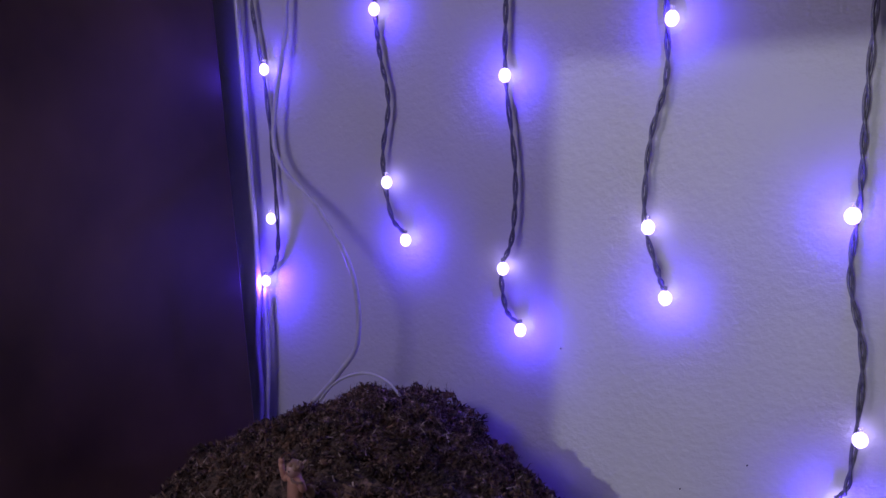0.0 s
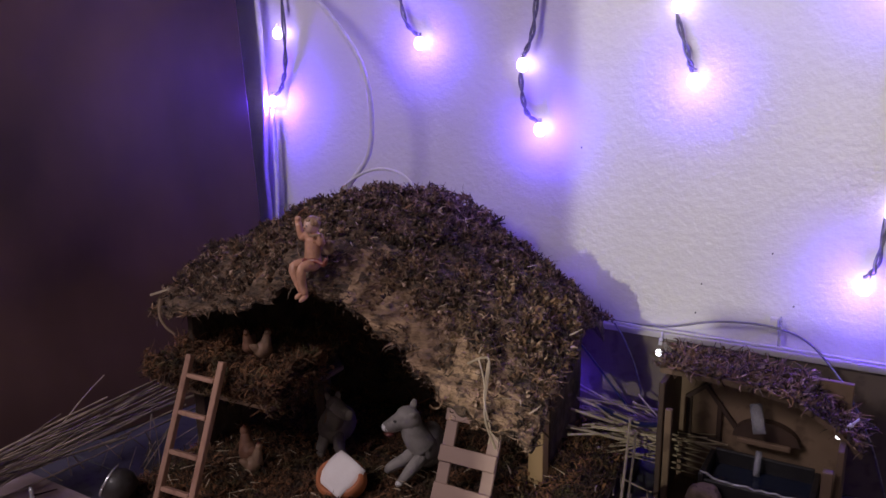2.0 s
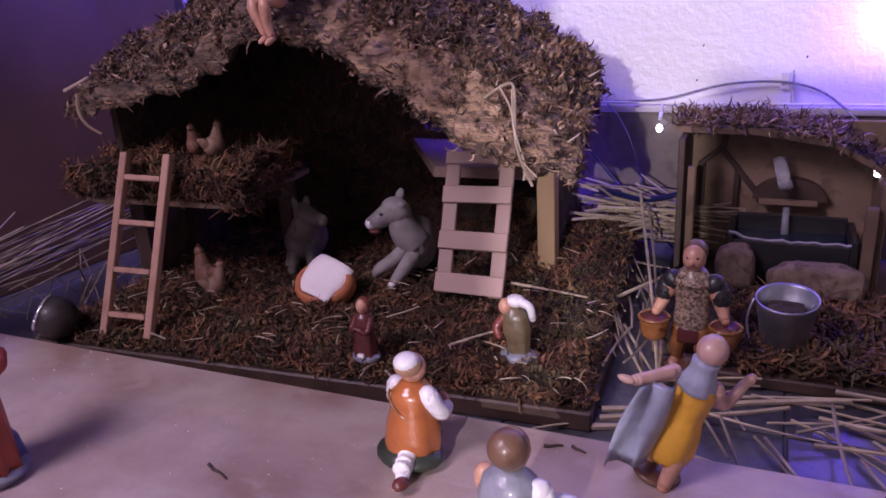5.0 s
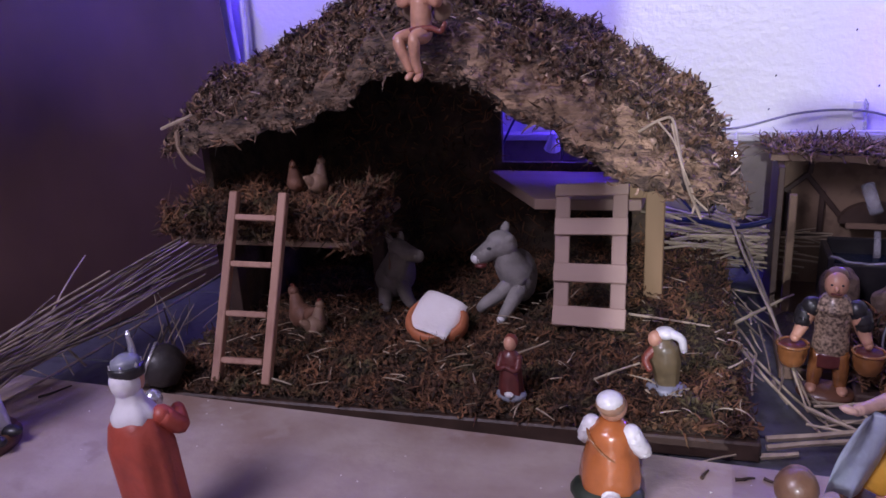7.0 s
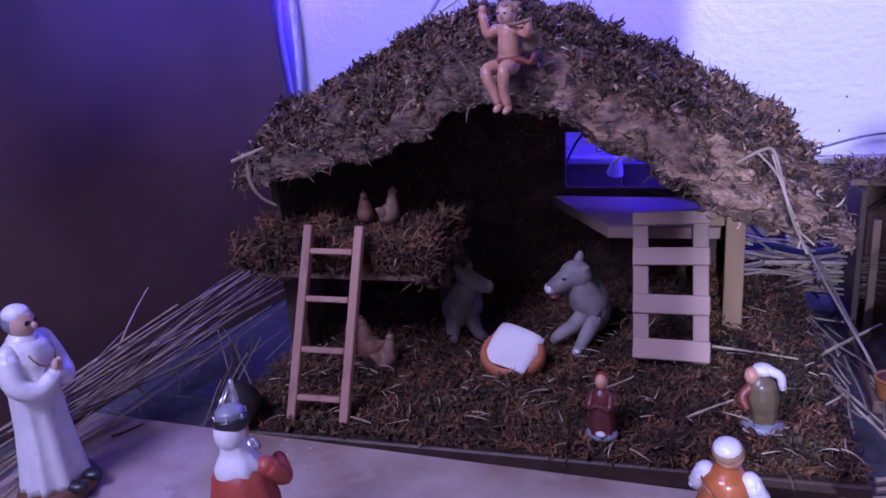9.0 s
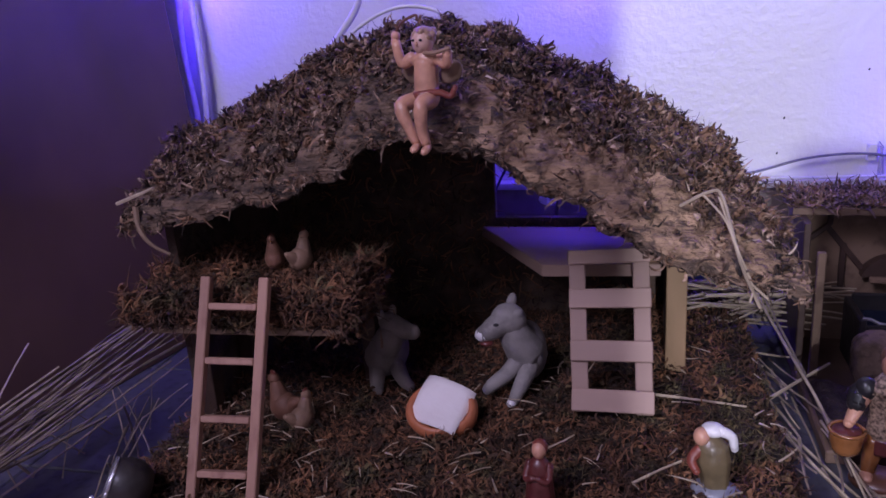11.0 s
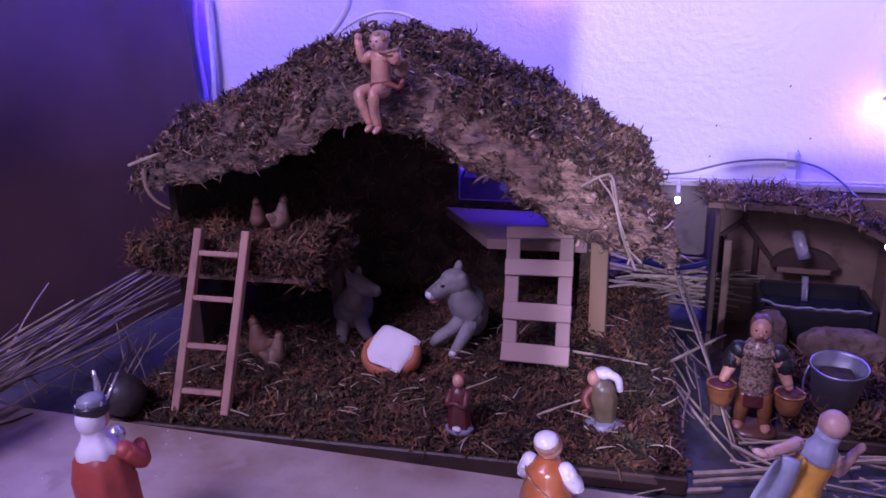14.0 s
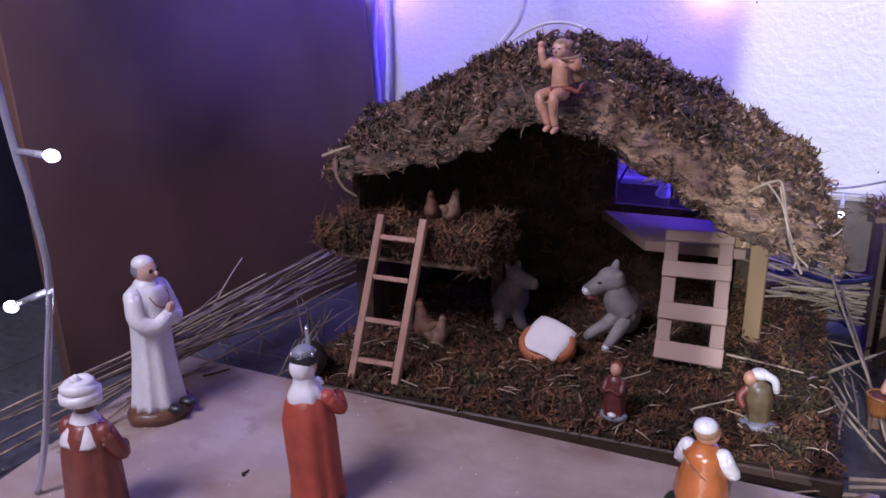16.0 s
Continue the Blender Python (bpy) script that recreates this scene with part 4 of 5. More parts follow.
def turbaned_king():
    s = Shape()
    s.robe([(0, 0.024), (0.004, 0.026), (0.007, 0.022)], BROWN, 0, 0, 0.9)
    s.robe([(0.005, 0.0225), (0.03, 0.0215), (0.058, 0.0205), (0.076, 0.0185), (0.086, 0.0120)], RUST, 8, 0.10, 0.9)
    s.robe([(0.070, 0.0200), (0.076, 0.0185), (0.086, 0.0115), (0.093, 0.0080)], WHITE, 7, 0.05, 0.9)
    s.ball((0, -0.002, 0.099), (0.0085, 0.0092, 0.0100), BROWN)
    for k, (r, z, tilt) in enumerate(((0.0108, 0.1035, 8), (0.0112, 0.1075, -10), (0.0098, 0.1115, 12), (0.0072, 0.1150, -6))):
        ring = [Matrix.Rotation(radians(tilt), 3, "X") @ Vector((r * math.cos(a), r * math.sin(a), 0)) + Vector((0, 0.001, z)) for a in [q * math.tau / 18 for q in range(19)]]
        tube(ring, 0.0044, 7, s.bm, None, s.slot(WHITE))
    s.ball((0, 0.001, 0.109), (0.0100, 0.0100, 0.0085), WHITE)
    s.ball((0.002, 0.001, 0.1185), (0.0030, 0.0030, 0.0040), WHITE, seg=8)
    for sx in (-1, 1):
        s.limb([(sx * 0.016, 0, 0.078), (sx * 0.021, -0.008, 0.058), (sx * 0.012, -0.020, 0.056)], 0.0078, 0.0055, RUST)
    return s.done("turbaned_statuette", "statuette of a king in a rust robe with white turban", "statuette", pose(-0.667, 0.214, 0.0, 0, 0, 188), "statuettes", 0.93)


def kneeling_shepherd():
    s = Shape()
    s.ball((0, 0.004, 0.006), (0.025, 0.020, 0.0085), GREEN, seg=18)
    s.robe([(0.006, 0.0185), (0.016, 0.0200), (0.028, 0.0185), (0.040, 0.0150), (0.050, 0.0145), (0.057, 0.0070)], ORANGE, 6, 0.04, 0.95, lean=(0, -0.003))
    s.limb([(0.007, -0.008, 0.022), (0.011, -0.022, 0.020), (0.010, -0.022, 0.008)], 0.0085, 0.0065, ORANGE)
    s.limb([(-0.004, 0.006, 0.014), (-0.010, 0.020, 0.009), (-0.016, 0.031, 0.008)], 0.0065, 0.0045, WHITE)
    s.ball((-0.019, 0.036, 0.0075), (0.0050, 0.0065, 0.0042), MAROON, seg=10)
    for k in range(3):
        s.ball((-0.007 - 0.003 * k, 0.016 + 0.006 * k, 0.011), (0.0062, 0.0022, 0.0058), WHITE, (0, 0, 25), 10)
    for sx in (-1, 1):
        s.limb([(sx * 0.0135, -0.002, 0.050), (sx * 0.0195, -0.007, 0.037), (sx * 0.014, -0.020, 0.033)], 0.0066, 0.0045, WHITE)
        for k in range(3):
            s.ball((sx * (0.0155 + 0.0016 * k), -0.003 - 0.002 * k, 0.047 - 0.0045 * k), (0.0072, 0.0072, 0.0016), WHITE, (0, sx * 25, 0), 10)
        s.limb([(sx * 0.014, -0.020, 0.033), (sx * 0.005, -0.027, 0.035)], 0.0040, 0.0032, SKIN)
    s.limb([(0.002, -0.027, 0.036), (0.016, -0.033, 0.037)], 0.0030, 0.0018, BROWN, 7)
    s.ball((0, -0.004, 0.0655), (0.0092, 0.0096, 0.0098), SKIN)
    s.ball((0, -0.0005, 0.0690), (0.0096, 0.0100, 0.0078), HAIR_PALE)
    s.ball((0, 0.001, 0.0718), (0.0086, 0.0090, 0.0062), WHITE)
    tube([(0.0150 * math.cos(a), 0.0140 * math.sin(a) - 0.001, 0.040 + 0.010 * math.cos(a)) for a in [q * math.tau / 20 for q in range(21)]], 0.0009, 5, s.bm, None, s.slot(OCHRE))
    return s.done("kneeling_statuette", "glazed kneeling shepherd in an orange tunic and white cap", "statuette", pose(-0.281, 0.405, 0.0, 0, 0, 165), "statuettes", 0.96)


def running_woman():
    s = Shape()
    s.ball((0, 0, 0.003), (0.016, 0.014, 0.004), BROWN)
    s.limb([(0.005, 0.000, 0.040), (0.007, 0.006, 0.020), (0.006, 0.012, 0.004)], 0.0075, 0.0042, SKIN)
    s.limb([(-0.005, 0.000, 0.040), (-0.006, -0.006, 0.022), (-0.005, -0.008, 0.004)], 0.0075, 0.0042, SKIN)
    s.robe([(0.018, 0.0135), (0.026, 0.0155), (0.038, 0.0148), (0.050, 0.0118), (0.062, 0.0125), (0.072, 0.0125), (0.079, 0.0070)], YELLOW, 6, 0.06, 0.85, lean=(0.004, -0.006))
    s.robe([(0.070, 0.0120), (0.077, 0.0105), (0.084, 0.0080), (0.090, 0.0085)], CLOAK, 5, 0.06, 0.95, at=(0.003, -0.004))
    s.ball((0.004, -0.008, 0.0955), (0.0092, 0.0100, 0.0104), SKIN_PALE)
    s.ball((0.004, -0.005, 0.0975), (0.0096, 0.0096, 0.0092), SKIN_PALE)
    s.ball((0.0045, -0.018, 0.0945), (0.0020, 0.0024, 0.0022), SKIN_PALE, seg=8)
    s.limb([(0.014, -0.006, 0.073), (0.022, -0.014, 0.060), (0.029, -0.022, 0.074)], 0.0048, 0.0034, SKIN_PALE)
    s.ball((0.031, -0.023, 0.078), (0.0035, 0.003, 0.0052), SKIN_PALE, (0, 20, 0), 8)
    s.limb([(-0.012, -0.004, 0.075), (-0.022, 0.006, 0.072), (-0.031, 0.014, 0.070)], 0.0050, 0.0036, SKIN_PALE)
    s.ball((-0.036, 0.017, 0.070), (0.0060, 0.0030, 0.0026), SKIN_PALE, seg=8)
    grid = []
    for i in range(8):
        u = i / 7
        grid.append([(-0.008 - 0.020 * v - 0.004 * u * v + 0.002 * math.sin(9 * v + 4 * u), 0.006 + 0.012 * v + 0.004 * math.sin(7 * v) + 0.006 * u, 0.074 - 0.056 * u - 0.004 * v) for v in [k / 6 for k in range(7)]])
    s.sheet(grid, 0.0025, CLOAK)
    for v in s.bm.verts:
        v.co.x = -v.co.x
    bmesh.ops.reverse_faces(s.bm, faces=s.bm.faces[:])
    return s.done("running_statuette", "painted woman in a yellow dress waving a grey cloak", "statuette", pose(-0.133, 0.432, 0.0, 0, -15, 178), "statuettes", 0.94)


def water_carrier():
    s = Shape()
    s.ball((0, 0, 0.005), (0.022, 0.017, 0.0075), BROWN, seg=18)
    s.robe([(0.036, 0.0120), (0.044, 0.0135), (0.060, 0.0125), (0.072, 0.0140), (0.081, 0.0130), (0.087, 0.0060)], LEOPARD, 0, 0, 0.72)
    s.robe([(0.030, 0.0135), (0.036, 0.0130), (0.042, 0.0125)], MAROON, 6, 0.05, 0.75)
    for sx in (-1, 1):
        s.limb([(sx * 0.007, 0, 0.040), (sx * 0.009, -0.002, 0.024), (sx * 0.010, 0.001, 0.010)], 0.0078, 0.0048, OCHRE)
        s.ball((sx * 0.011, -0.005, 0.0105), (0.0046, 0.0078, 0.0036), SKIN, seg=10)
        s.ball((sx * 0.0155, 0, 0.077), (0.0078, 0.0075, 0.0085), BLACK)
        s.limb([(sx * 0.016, 0.000, 0.076), (sx * 0.021, -0.002, 0.062), (sx * 0.0255, -0.006, 0.052)], 0.0066, 0.0038, SKIN)
        s.limb([(sx * 0.019, 0.001, 0.073), (sx * 0.021, -0.001, 0.066)], 0.0076, 0.0072, BLACK)
        s.robe([(0.030, 0.0078), (0.034, 0.0100), (0.040, 0.0112), (0.0475, 0.0116)], OCHRE, at=(sx * 0.0265, -0.008), sides=20)
        s.robe([(0.0474, 0.0095), (0.0478, 0.0095)], MAROON, at=(sx * 0.0265, -0.008), sides=20)
        tube([(sx * 0.0265 + 0.0115 * math.cos(a), -0.008 + 0.0115 * math.sin(a), 0.0475) for a in [q * math.tau / 18 for q in range(19)]], 0.0014, 5, s.bm, None, s.slot(OCHRE))
    s.limb([(0, 0, 0.084), (0, 0, 0.091)], 0.0050, 0.0046, SKIN)
    s.ball((0, -0.002, 0.0975), (0.0086, 0.0092, 0.0108), SKIN)
    s.ball((0, 0.0020, 0.1010), (0.0091, 0.0094, 0.0092), HAIR)
    s.robe([(0.076, 0.0150), (0.083, 0.0120), (0.0885, 0.0080)], LEOPARD, 7, 0.10, 0.8)
    s.ball((0, -0.0108, 0.0965), (0.0020, 0.0024, 0.0026), SKIN, seg=8)
    for sx in (-1, 1):
        s.ball((sx * 0.0034, -0.0096, 0.0995), (0.0014, 0.0010, 0.0010), BLACK, seg=6)
    s.limb([(-0.003, -0.0102, 0.0925), (0.003, -0.0102, 0.0925)], 0.0008, 0.0008, MAROON, 5)
    return s.done("carrier_statuette", "glazed man in a spotted fur vest carrying two baskets", "statuette", pose(-0.132, 0.604, TILE_Z, 0, 0, -6), "statuettes", 1.02)


def boy_in_white():
    s = Shape()
    s.ball((0, 0, 0.003), (0.018, 0.014, 0.004), BROWN)
    for sx in (-1, 1):
        s.limb([(sx * 0.006, 0, 0.045), (sx * 0.007, 0, 0.022), (sx * 0.007, 0, 0.006)], 0.0075, 0.0048, BROWN)
        s.limb([(sx * 0.015, 0, 0.076), (sx * 0.021, -0.006, 0.062), (sx * 0.017, -0.014, 0.054)], 0.0062, 0.0042, RUST)
    s.robe([(0.034, 0.0165), (0.050, 0.0145), (0.066, 0.0140), (0.078, 0.0140), (0.085, 0.0070)], WHITE, 6, 0.05, 0.8)
    s.ball((0, -0.001, 0.0965), (0.0100, 0.0106, 0.0116), RUST)
    s.ball((0, 0.001, 0.1020), (0.0106, 0.0108, 0.0080), MAROON)
    return s.done("boy_statuette", "glazed boy with a white vest and red-brown cap", "statuette", pose(0.003, 0.444, 0.0, 0, 0, 140), "statuettes", 0.82)


def bald_man():
    s = Shape()
    s.robe([(0, 0.024), (0.020, 0.021), (0.045, 0.0185), (0.062, 0.0180), (0.072, 0.0150), (0.079, 0.0070)], SLATE, 7, 0.05, 0.85)
    s.ball((0, -0.002, 0.0885), (0.0102, 0.0112, 0.0118), HAIR_PALE)
    s.ball((0, 0.0015, 0.0905), (0.0108, 0.0108, 0.0108), HAIR)
    s.limb([(0.016, -0.002, 0.068), (0.019, -0.008, 0.054), (0.014, -0.019, 0.050)], 0.0062, 0.0042, SKIN)
    s.limb([(-0.016, -0.002, 0.068), (-0.022, -0.008, 0.050), (-0.020, -0.018, 0.046)], 0.0070, 0.0048, WHITE)
    s.ball((-0.026, -0.012, 0.050), (0.011, 0.010, 0.012), WHITE)
    return s.done("bowing_statuette", "brown-haired man in a grey robe with a white sack", "statuette", pose(-0.186, 0.318, 0.0, 0, 0, 170), "statuettes", 0.92)


def small_mother():
    s = Shape()
    s.ball((0, 0, 0.004), (0.0125, 0.010, 0.0055), SLATE)
    s.robe([(0.004, 0.0100), (0.016, 0.0092), (0.030, 0.0082), (0.038, 0.0068), (0.042, 0.0035)], MAROON, 6, 0.08, 0.9)
    s.ball((0, 0.0005, 0.047), (0.0050, 0.0054, 0.0062), SKIN)
    s.ball((0, 0.0022, 0.0480), (0.0056, 0.0050, 0.0062), RUST)
    for sx in (-1, 1):
        s.limb([(sx * 0.007, 0, 0.036), (sx * 0.0075, -0.006, 0.028), (sx * 0.001, -0.009, 0.031)], 0.0030, 0.0020, MAROON)
    s.ball((0.002, -0.009, 0.008), (0.0042, 0.0026, 0.0024), WHITE, seg=8)
    return s.done("small_kneeling_statuette", "tiny dark red figure of a kneeling mother on the moss", "statuette", pose(-0.368, 0.503, 0.006, 0, 0, -10), "small statuettes")


def small_father():
    s = Shape()
    s.ball((0, 0, 0.004), (0.0165, 0.013, 0.0062), SLATE, seg=18)
    s.robe([(0.006, 0.0085), (0.016, 0.0095), (0.028, 0.0115), (0.040, 0.0105), (0.046, 0.0050)], OLIVE, 6, 0.07, 0.85, lean=(-0.004, 0))
    s.ball((-0.0095, -0.003, 0.046), (0.0056, 0.0060, 0.0066), SKIN)
    s.limb([(0.002, 0.000, 0.0505), (0.009, 0.001, 0.047), (0.0110, 0.002, 0.038)], 0.0038, 0.0028, WHITE)
    s.ball((-0.003, 0.001, 0.0500), (0.0080, 0.0068, 0.0050), WHITE)
    s.limb([(-0.009, -0.003, 0.038), (-0.015, -0.008, 0.030), (-0.011, -0.012, 0.024)], 0.0042, 0.0028, RUST)
    return s.done("small_bowing_statuette", "tiny glazed man with a white headcloth bowing", "statuette", pose(-0.253, 0.541, 0.004, 0, 0, -12), "small statuettes")


def roof_cherub():
    s = Shape()
    s.ball((0, 0, 0.010), (0.0105, 0.0090, 0.0105), SKIN)
    s.limb([(0, 0.000, 0.010), (0, 0.001, 0.024), (0, 0.002, 0.036)], 0.0092, 0.0088, SKIN)
    s.ball((0, 0.0015, 0.036), (0.0125, 0.0075, 0.0065), SKIN)
    s.ball((0, 0.000, 0.0485), (0.0080, 0.0086, 0.0092), SKIN_PALE)
    s.ball((0, 0.0022, 0.0515), (0.0088, 0.0086, 0.0080), HAIR_PALE)
    for k in range(9):
        a = k * math.tau / 9
        s.ball((0.0072 * math.cos(a), 0.002 + 0.0060 * math.sin(a), 0.0535 + 0.0022 * math.sin(3 * a)), 0.0030, HAIR_PALE, seg=8)
    s.ball((0, -0.0088, 0.0475), (0.0014, 0.0016, 0.0016), SKIN, seg=6)
    for sx in (-1, 1):
        s.ball((sx * 0.003, -0.0080, 0.0500), (0.0013, 0.0008, 0.0009), BLACK, seg=6)
    s.limb([(-0.005, -0.003, 0.008), (-0.0115, -0.017, 0.005), (-0.006, -0.017, -0.010), (-0.002, -0.015, -0.022)], 0.0066, 0.0034, SKIN)
    s.limb([(0.005, -0.003, 0.008), (0.006, -0.018, 0.006), (0.005, -0.018, -0.010), (0.007, -0.016, -0.023)], 0.0066, 0.0034, SKIN)
    s.ball((-0.001, -0.019, -0.0245), (0.0034, 0.0062, 0.0028), SKIN, (25, 0, 0), 8)
    s.ball((0.0085, -0.020, -0.0255), (0.0034, 0.0062, 0.0028), SKIN, (25, 0, 0), 8)
    s.limb([(-0.011, 0.001, 0.037), (-0.019, 0.000, 0.034), (-0.022, -0.002, 0.050)], 0.0048, 0.0034, SKIN)
    s.ball((-0.0215, -0.002, 0.0535), 0.0036, SKIN, seg=8)
    tube(spline([(-0.023, -0.002, 0.053), (-0.016, -0.002, 0.062), (-0.004, -0.001, 0.067), (-0.003, -0.001, 0.063)], 4), 0.0011, 5, s.bm, None, s.slot(BROWN))
    s.limb([(0.011, 0.001, 0.037), (0.019, -0.001, 0.033), (0.022, -0.004, 0.041)], 0.0048, 0.0034, SKIN)
    tube(spline([(0.004, -0.006, 0.041), (0.014, -0.008, 0.041), (0.026, -0.006, 0.044)], 4), 0.0015, 6, s.bm, None, s.slot(HEN_PALE))
    s.limb([(-0.010, -0.003, 0.010), (0.000, -0.009, 0.012), (0.012, -0.003, 0.013), (0.020, 0.000, 0.010), (0.024, 0.001, 0.016)], 0.0032, 0.0022, RUST)
    s.ball((-0.016, 0.010, 0.026), (0.011, 0.003, 0.008), CARD, (0, 30, 0), 10)
    s.ball((0.016, 0.010, 0.026), (0.011, 0.003, 0.008), CARD, (0, -30, 0), 10)
    return s.done("cherub_statuette", "naked painted cherub with a bow sitting on the roof", "statuette", pose(-0.438, 0.541, 0.2745, 0, 0, -16), scale=0.88)


robed_priest()
crowned_king()
turbaned_king()
kneeling_shepherd()
running_woman()
water_carrier()
boy_in_white()
bald_man()
small_mother()
small_father()
roof_cherub()


# ---- animals of the stable ----
def calf():
    s = Shape()
    s.ball((0.008, 0.016, 0.030), (0.017, 0.024, 0.027), GREYFUR, (0, 0, 10))
    s.limb([(0.008, 0.000, 0.034), (0.000, -0.006, 0.052), (-0.004, -0.008, 0.066)], 0.0180, 0.0120, GREYFUR)
    s.ball((-0.006, -0.009, 0.070), (0.0155, 0.0130, 0.0140), GREYFUR, (0, 20, 0))
    s.limb([(-0.008, -0.010, 0.070), (-0.020, -0.014, 0.063), (-0.028, -0.016, 0.059)], 0.0120, 0.0072, GREYFUR)
    s.ball((-0.0285, -0.0165, 0.0590), (0.0068, 0.0068, 0.0062), WHITE, seg=10)
    s.ball((-0.0250, -0.0185, 0.0520), (0.0062, 0.0050, 0.0028), MAROON, seg=8)
    s.ball((-0.016, -0.0218, 0.0700), (0.0026, 0.0012, 0.0016), BLACK, seg=8)
    s.ball((0.001, -0.016, 0.076), (0.0075, 0.0028, 0.0045), GREYFUR, (0, -35, 20), 10)
    s.ball((-0.004, 0.000, 0.082), (0.0045, 0.0028, 0.0090), GREYFUR, (0, 15, 0), 10)
    s.limb([(0.000, -0.010, 0.030), (-0.010, -0.018, 0.022), (-0.022, -0.022, 0.014), (-0.026, -0.022, 0.010)], 0.0082, 0.0048, GREYFUR)
    s.limb([(0.010, -0.012, 0.026), (0.002, -0.026, 0.014), (-0.004, -0.034, 0.005)], 0.0085, 0.0046, GREYFUR)
    s.ball((-0.005, -0.036, 0.0045), (0.0044, 0.0050, 0.0034), WHITE, seg=8)
    return s.done("calf_statuette", "pale grey calf statuette resting in the stable", "calf", pose(-0.408, 0.668, 0.010, 0, 0, 6), "animals")


def donkey():
    s = Shape()
    s.ball((-0.006, 0.012, 0.028), (0.020, 0.028, 0.024), DARKFUR, (0, 0, -10))
    s.limb([(-0.004, -0.002, 0.038), (0.004, -0.006, 0.052), (0.006, -0.008, 0.062)], 0.0150, 0.0100, DARKFUR)
    s.limb([(0.004, -0.008, 0.064), (0.018, -0.010, 0.058), (0.026, -0.011, 0.056)], 0.0100, 0.0068, DARKFUR)
    s.ball((-0.002, -0.010, 0.071), (0.0040, 0.0030, 0.0090), DARKFUR, (0, -20, 0), 10)
    s.ball((0.006, -0.002, 0.071), (0.0040, 0.0030, 0.0085), DARKFUR, (0, 10, 0), 10)
    s.limb([(-0.002, -0.013, 0.058), (-0.002, -0.019, 0.045)], 0.0016, 0.0012, HEN_PALE, 6)
    s.limb([(-0.012, -0.004, 0.020), (-0.010, -0.018, 0.008), (-0.008, -0.022, 0.004)], 0.0085, 0.0050, DARKFUR)
    s.limb([(0.006, -0.004, 0.020), (0.014, -0.014, 0.010), (0.020, -0.016, 0.005)], 0.0080, 0.0048, DARKFUR)
    return s.done("donkey_statuette", "dark donkey statuette lying in the stable shadow", "donkey", pose(-0.528, 0.672, 0.006, 0, 0, 5), "animals")


def hen(x, y, z, turn, mat, size=1.0):
    s = Shape()
    s.ball((0, 0.001, 0.010), (0.0092, 0.0115, 0.0105), mat)
    s.limb([(0, -0.002, 0.014), (0, -0.004, 0.022), (0, -0.005, 0.028)], 0.0078, 0.0036, mat)
    s.ball((0, -0.006, 0.0295), (0.0040, 0.0046, 0.0044), mat, seg=10)
    s.ball((0, -0.0105, 0.0285), (0.0012, 0.0026, 0.0012), OCHRE, seg=6)
    s.ball((0, -0.006, 0.0338), (0.0010, 0.0030, 0.0022), RUST, seg=6)
    s.limb([(0, 0.008, 0.012), (0, 0.013, 0.016), (0, 0.016, 0.018)], 0.0058, 0.0024, mat)
    return s.done("hen_statuette", "small brown hen statuette sitting on moss", "hen", pose(x, y, z, 0, 0, turn), "hens", size)


calf()
donkey()
hen(-0.596, 0.606, 0.141, 20, HEN, 0.9)
hen(-0.571, 0.604, 0.141, 160, HEN_PALE, 0.95)
hen(-0.604, 0.600, 0.004, 250, HEN, 1.25)
hen(-0.580, 0.586, 0.004, 150, HEN_PALE, 1.0)

# crib: a clay bowl with a napkin
crib = thing("clay_crib", "shallow terracotta crib covered with a white napkin", "crib", at=pose(-0.460, 0.600, 0.016, 34, 0, 4))
bm = bmesh.new()
rings = []
for z, rx, ry in ((-0.006, 0.008, 0.007), (-0.005, 0.020, 0.016), (0.003, 0.0285, 0.0235), (0.012, 0.0300, 0.0250), (0.018, 0.0275, 0.0225), (0.019, 0.0240, 0.0195), (0.014, 0.0220, 0.0175), (0.010, 0.0120, 0.0100)):
    rings.append([bm.verts.new((rx * math.cos(a), ry * math.sin(a), z)) for a in [k * math.tau / 32 for k in range(32)]])
for r0, r1 in zip(rings, rings[1:]):
    for k in range(32):
        bm.faces.new((r0[k], r0[(k + 1) % 32], r1[(k + 1) % 32], r1[k]))
bm.faces.new(rings[0][::-1])
bm.faces.new(rings[-1])
part("bowl", bm, TERRACOTTA, crib, "", True)
s = Shape()
s.sheet([[(-0.0215 + 0.043 * v, 0.0215 - 0.040 * u, 0.0215 + 0.003 * math.sin(5 * u + 3 * v) - 0.010 * max(0, abs(2 * v - 1) - 0.7) - 0.009 * max(0, u - 0.7)) for v in [k / 8 for k in range(9)]] for u in [k / 8 for k in range(9)]], 0.001, NAPKIN)
part("napkin", s.bm, NAPKIN, crib, "folded white paper napkin", True).rotation_euler = (0, 0, radians(-22))

# dark pot with a bright rim beside the moss
pot = thing("dark_pot", "small dark round pot lying with a bright foil rim", "pot", at=pose(-0.666, 0.470, 0.019, 62, 0, -62) @ Matrix.Scale(0.82, 4))
bm = bmesh.new()
rings = []
for z, r in ((-0.020, 0.006), (-0.018, 0.015), (-0.006, 0.0225), (0.006, 0.0235), (0.014, 0.0200), (0.017, 0.0185), (0.013, 0.0165), (0.000, 0.017)):
    rings.append([bm.verts.new((r * math.cos(a), r * math.sin(a), z)) for a in [k * math.tau / 28 for k in range(28)]])
for r0, r1 in zip(rings, rings[1:]):
    for k in range(28):
        bm.faces.new((r0[k], r0[(k + 1) % 28], r1[(k + 1) % 28], r1[k]))
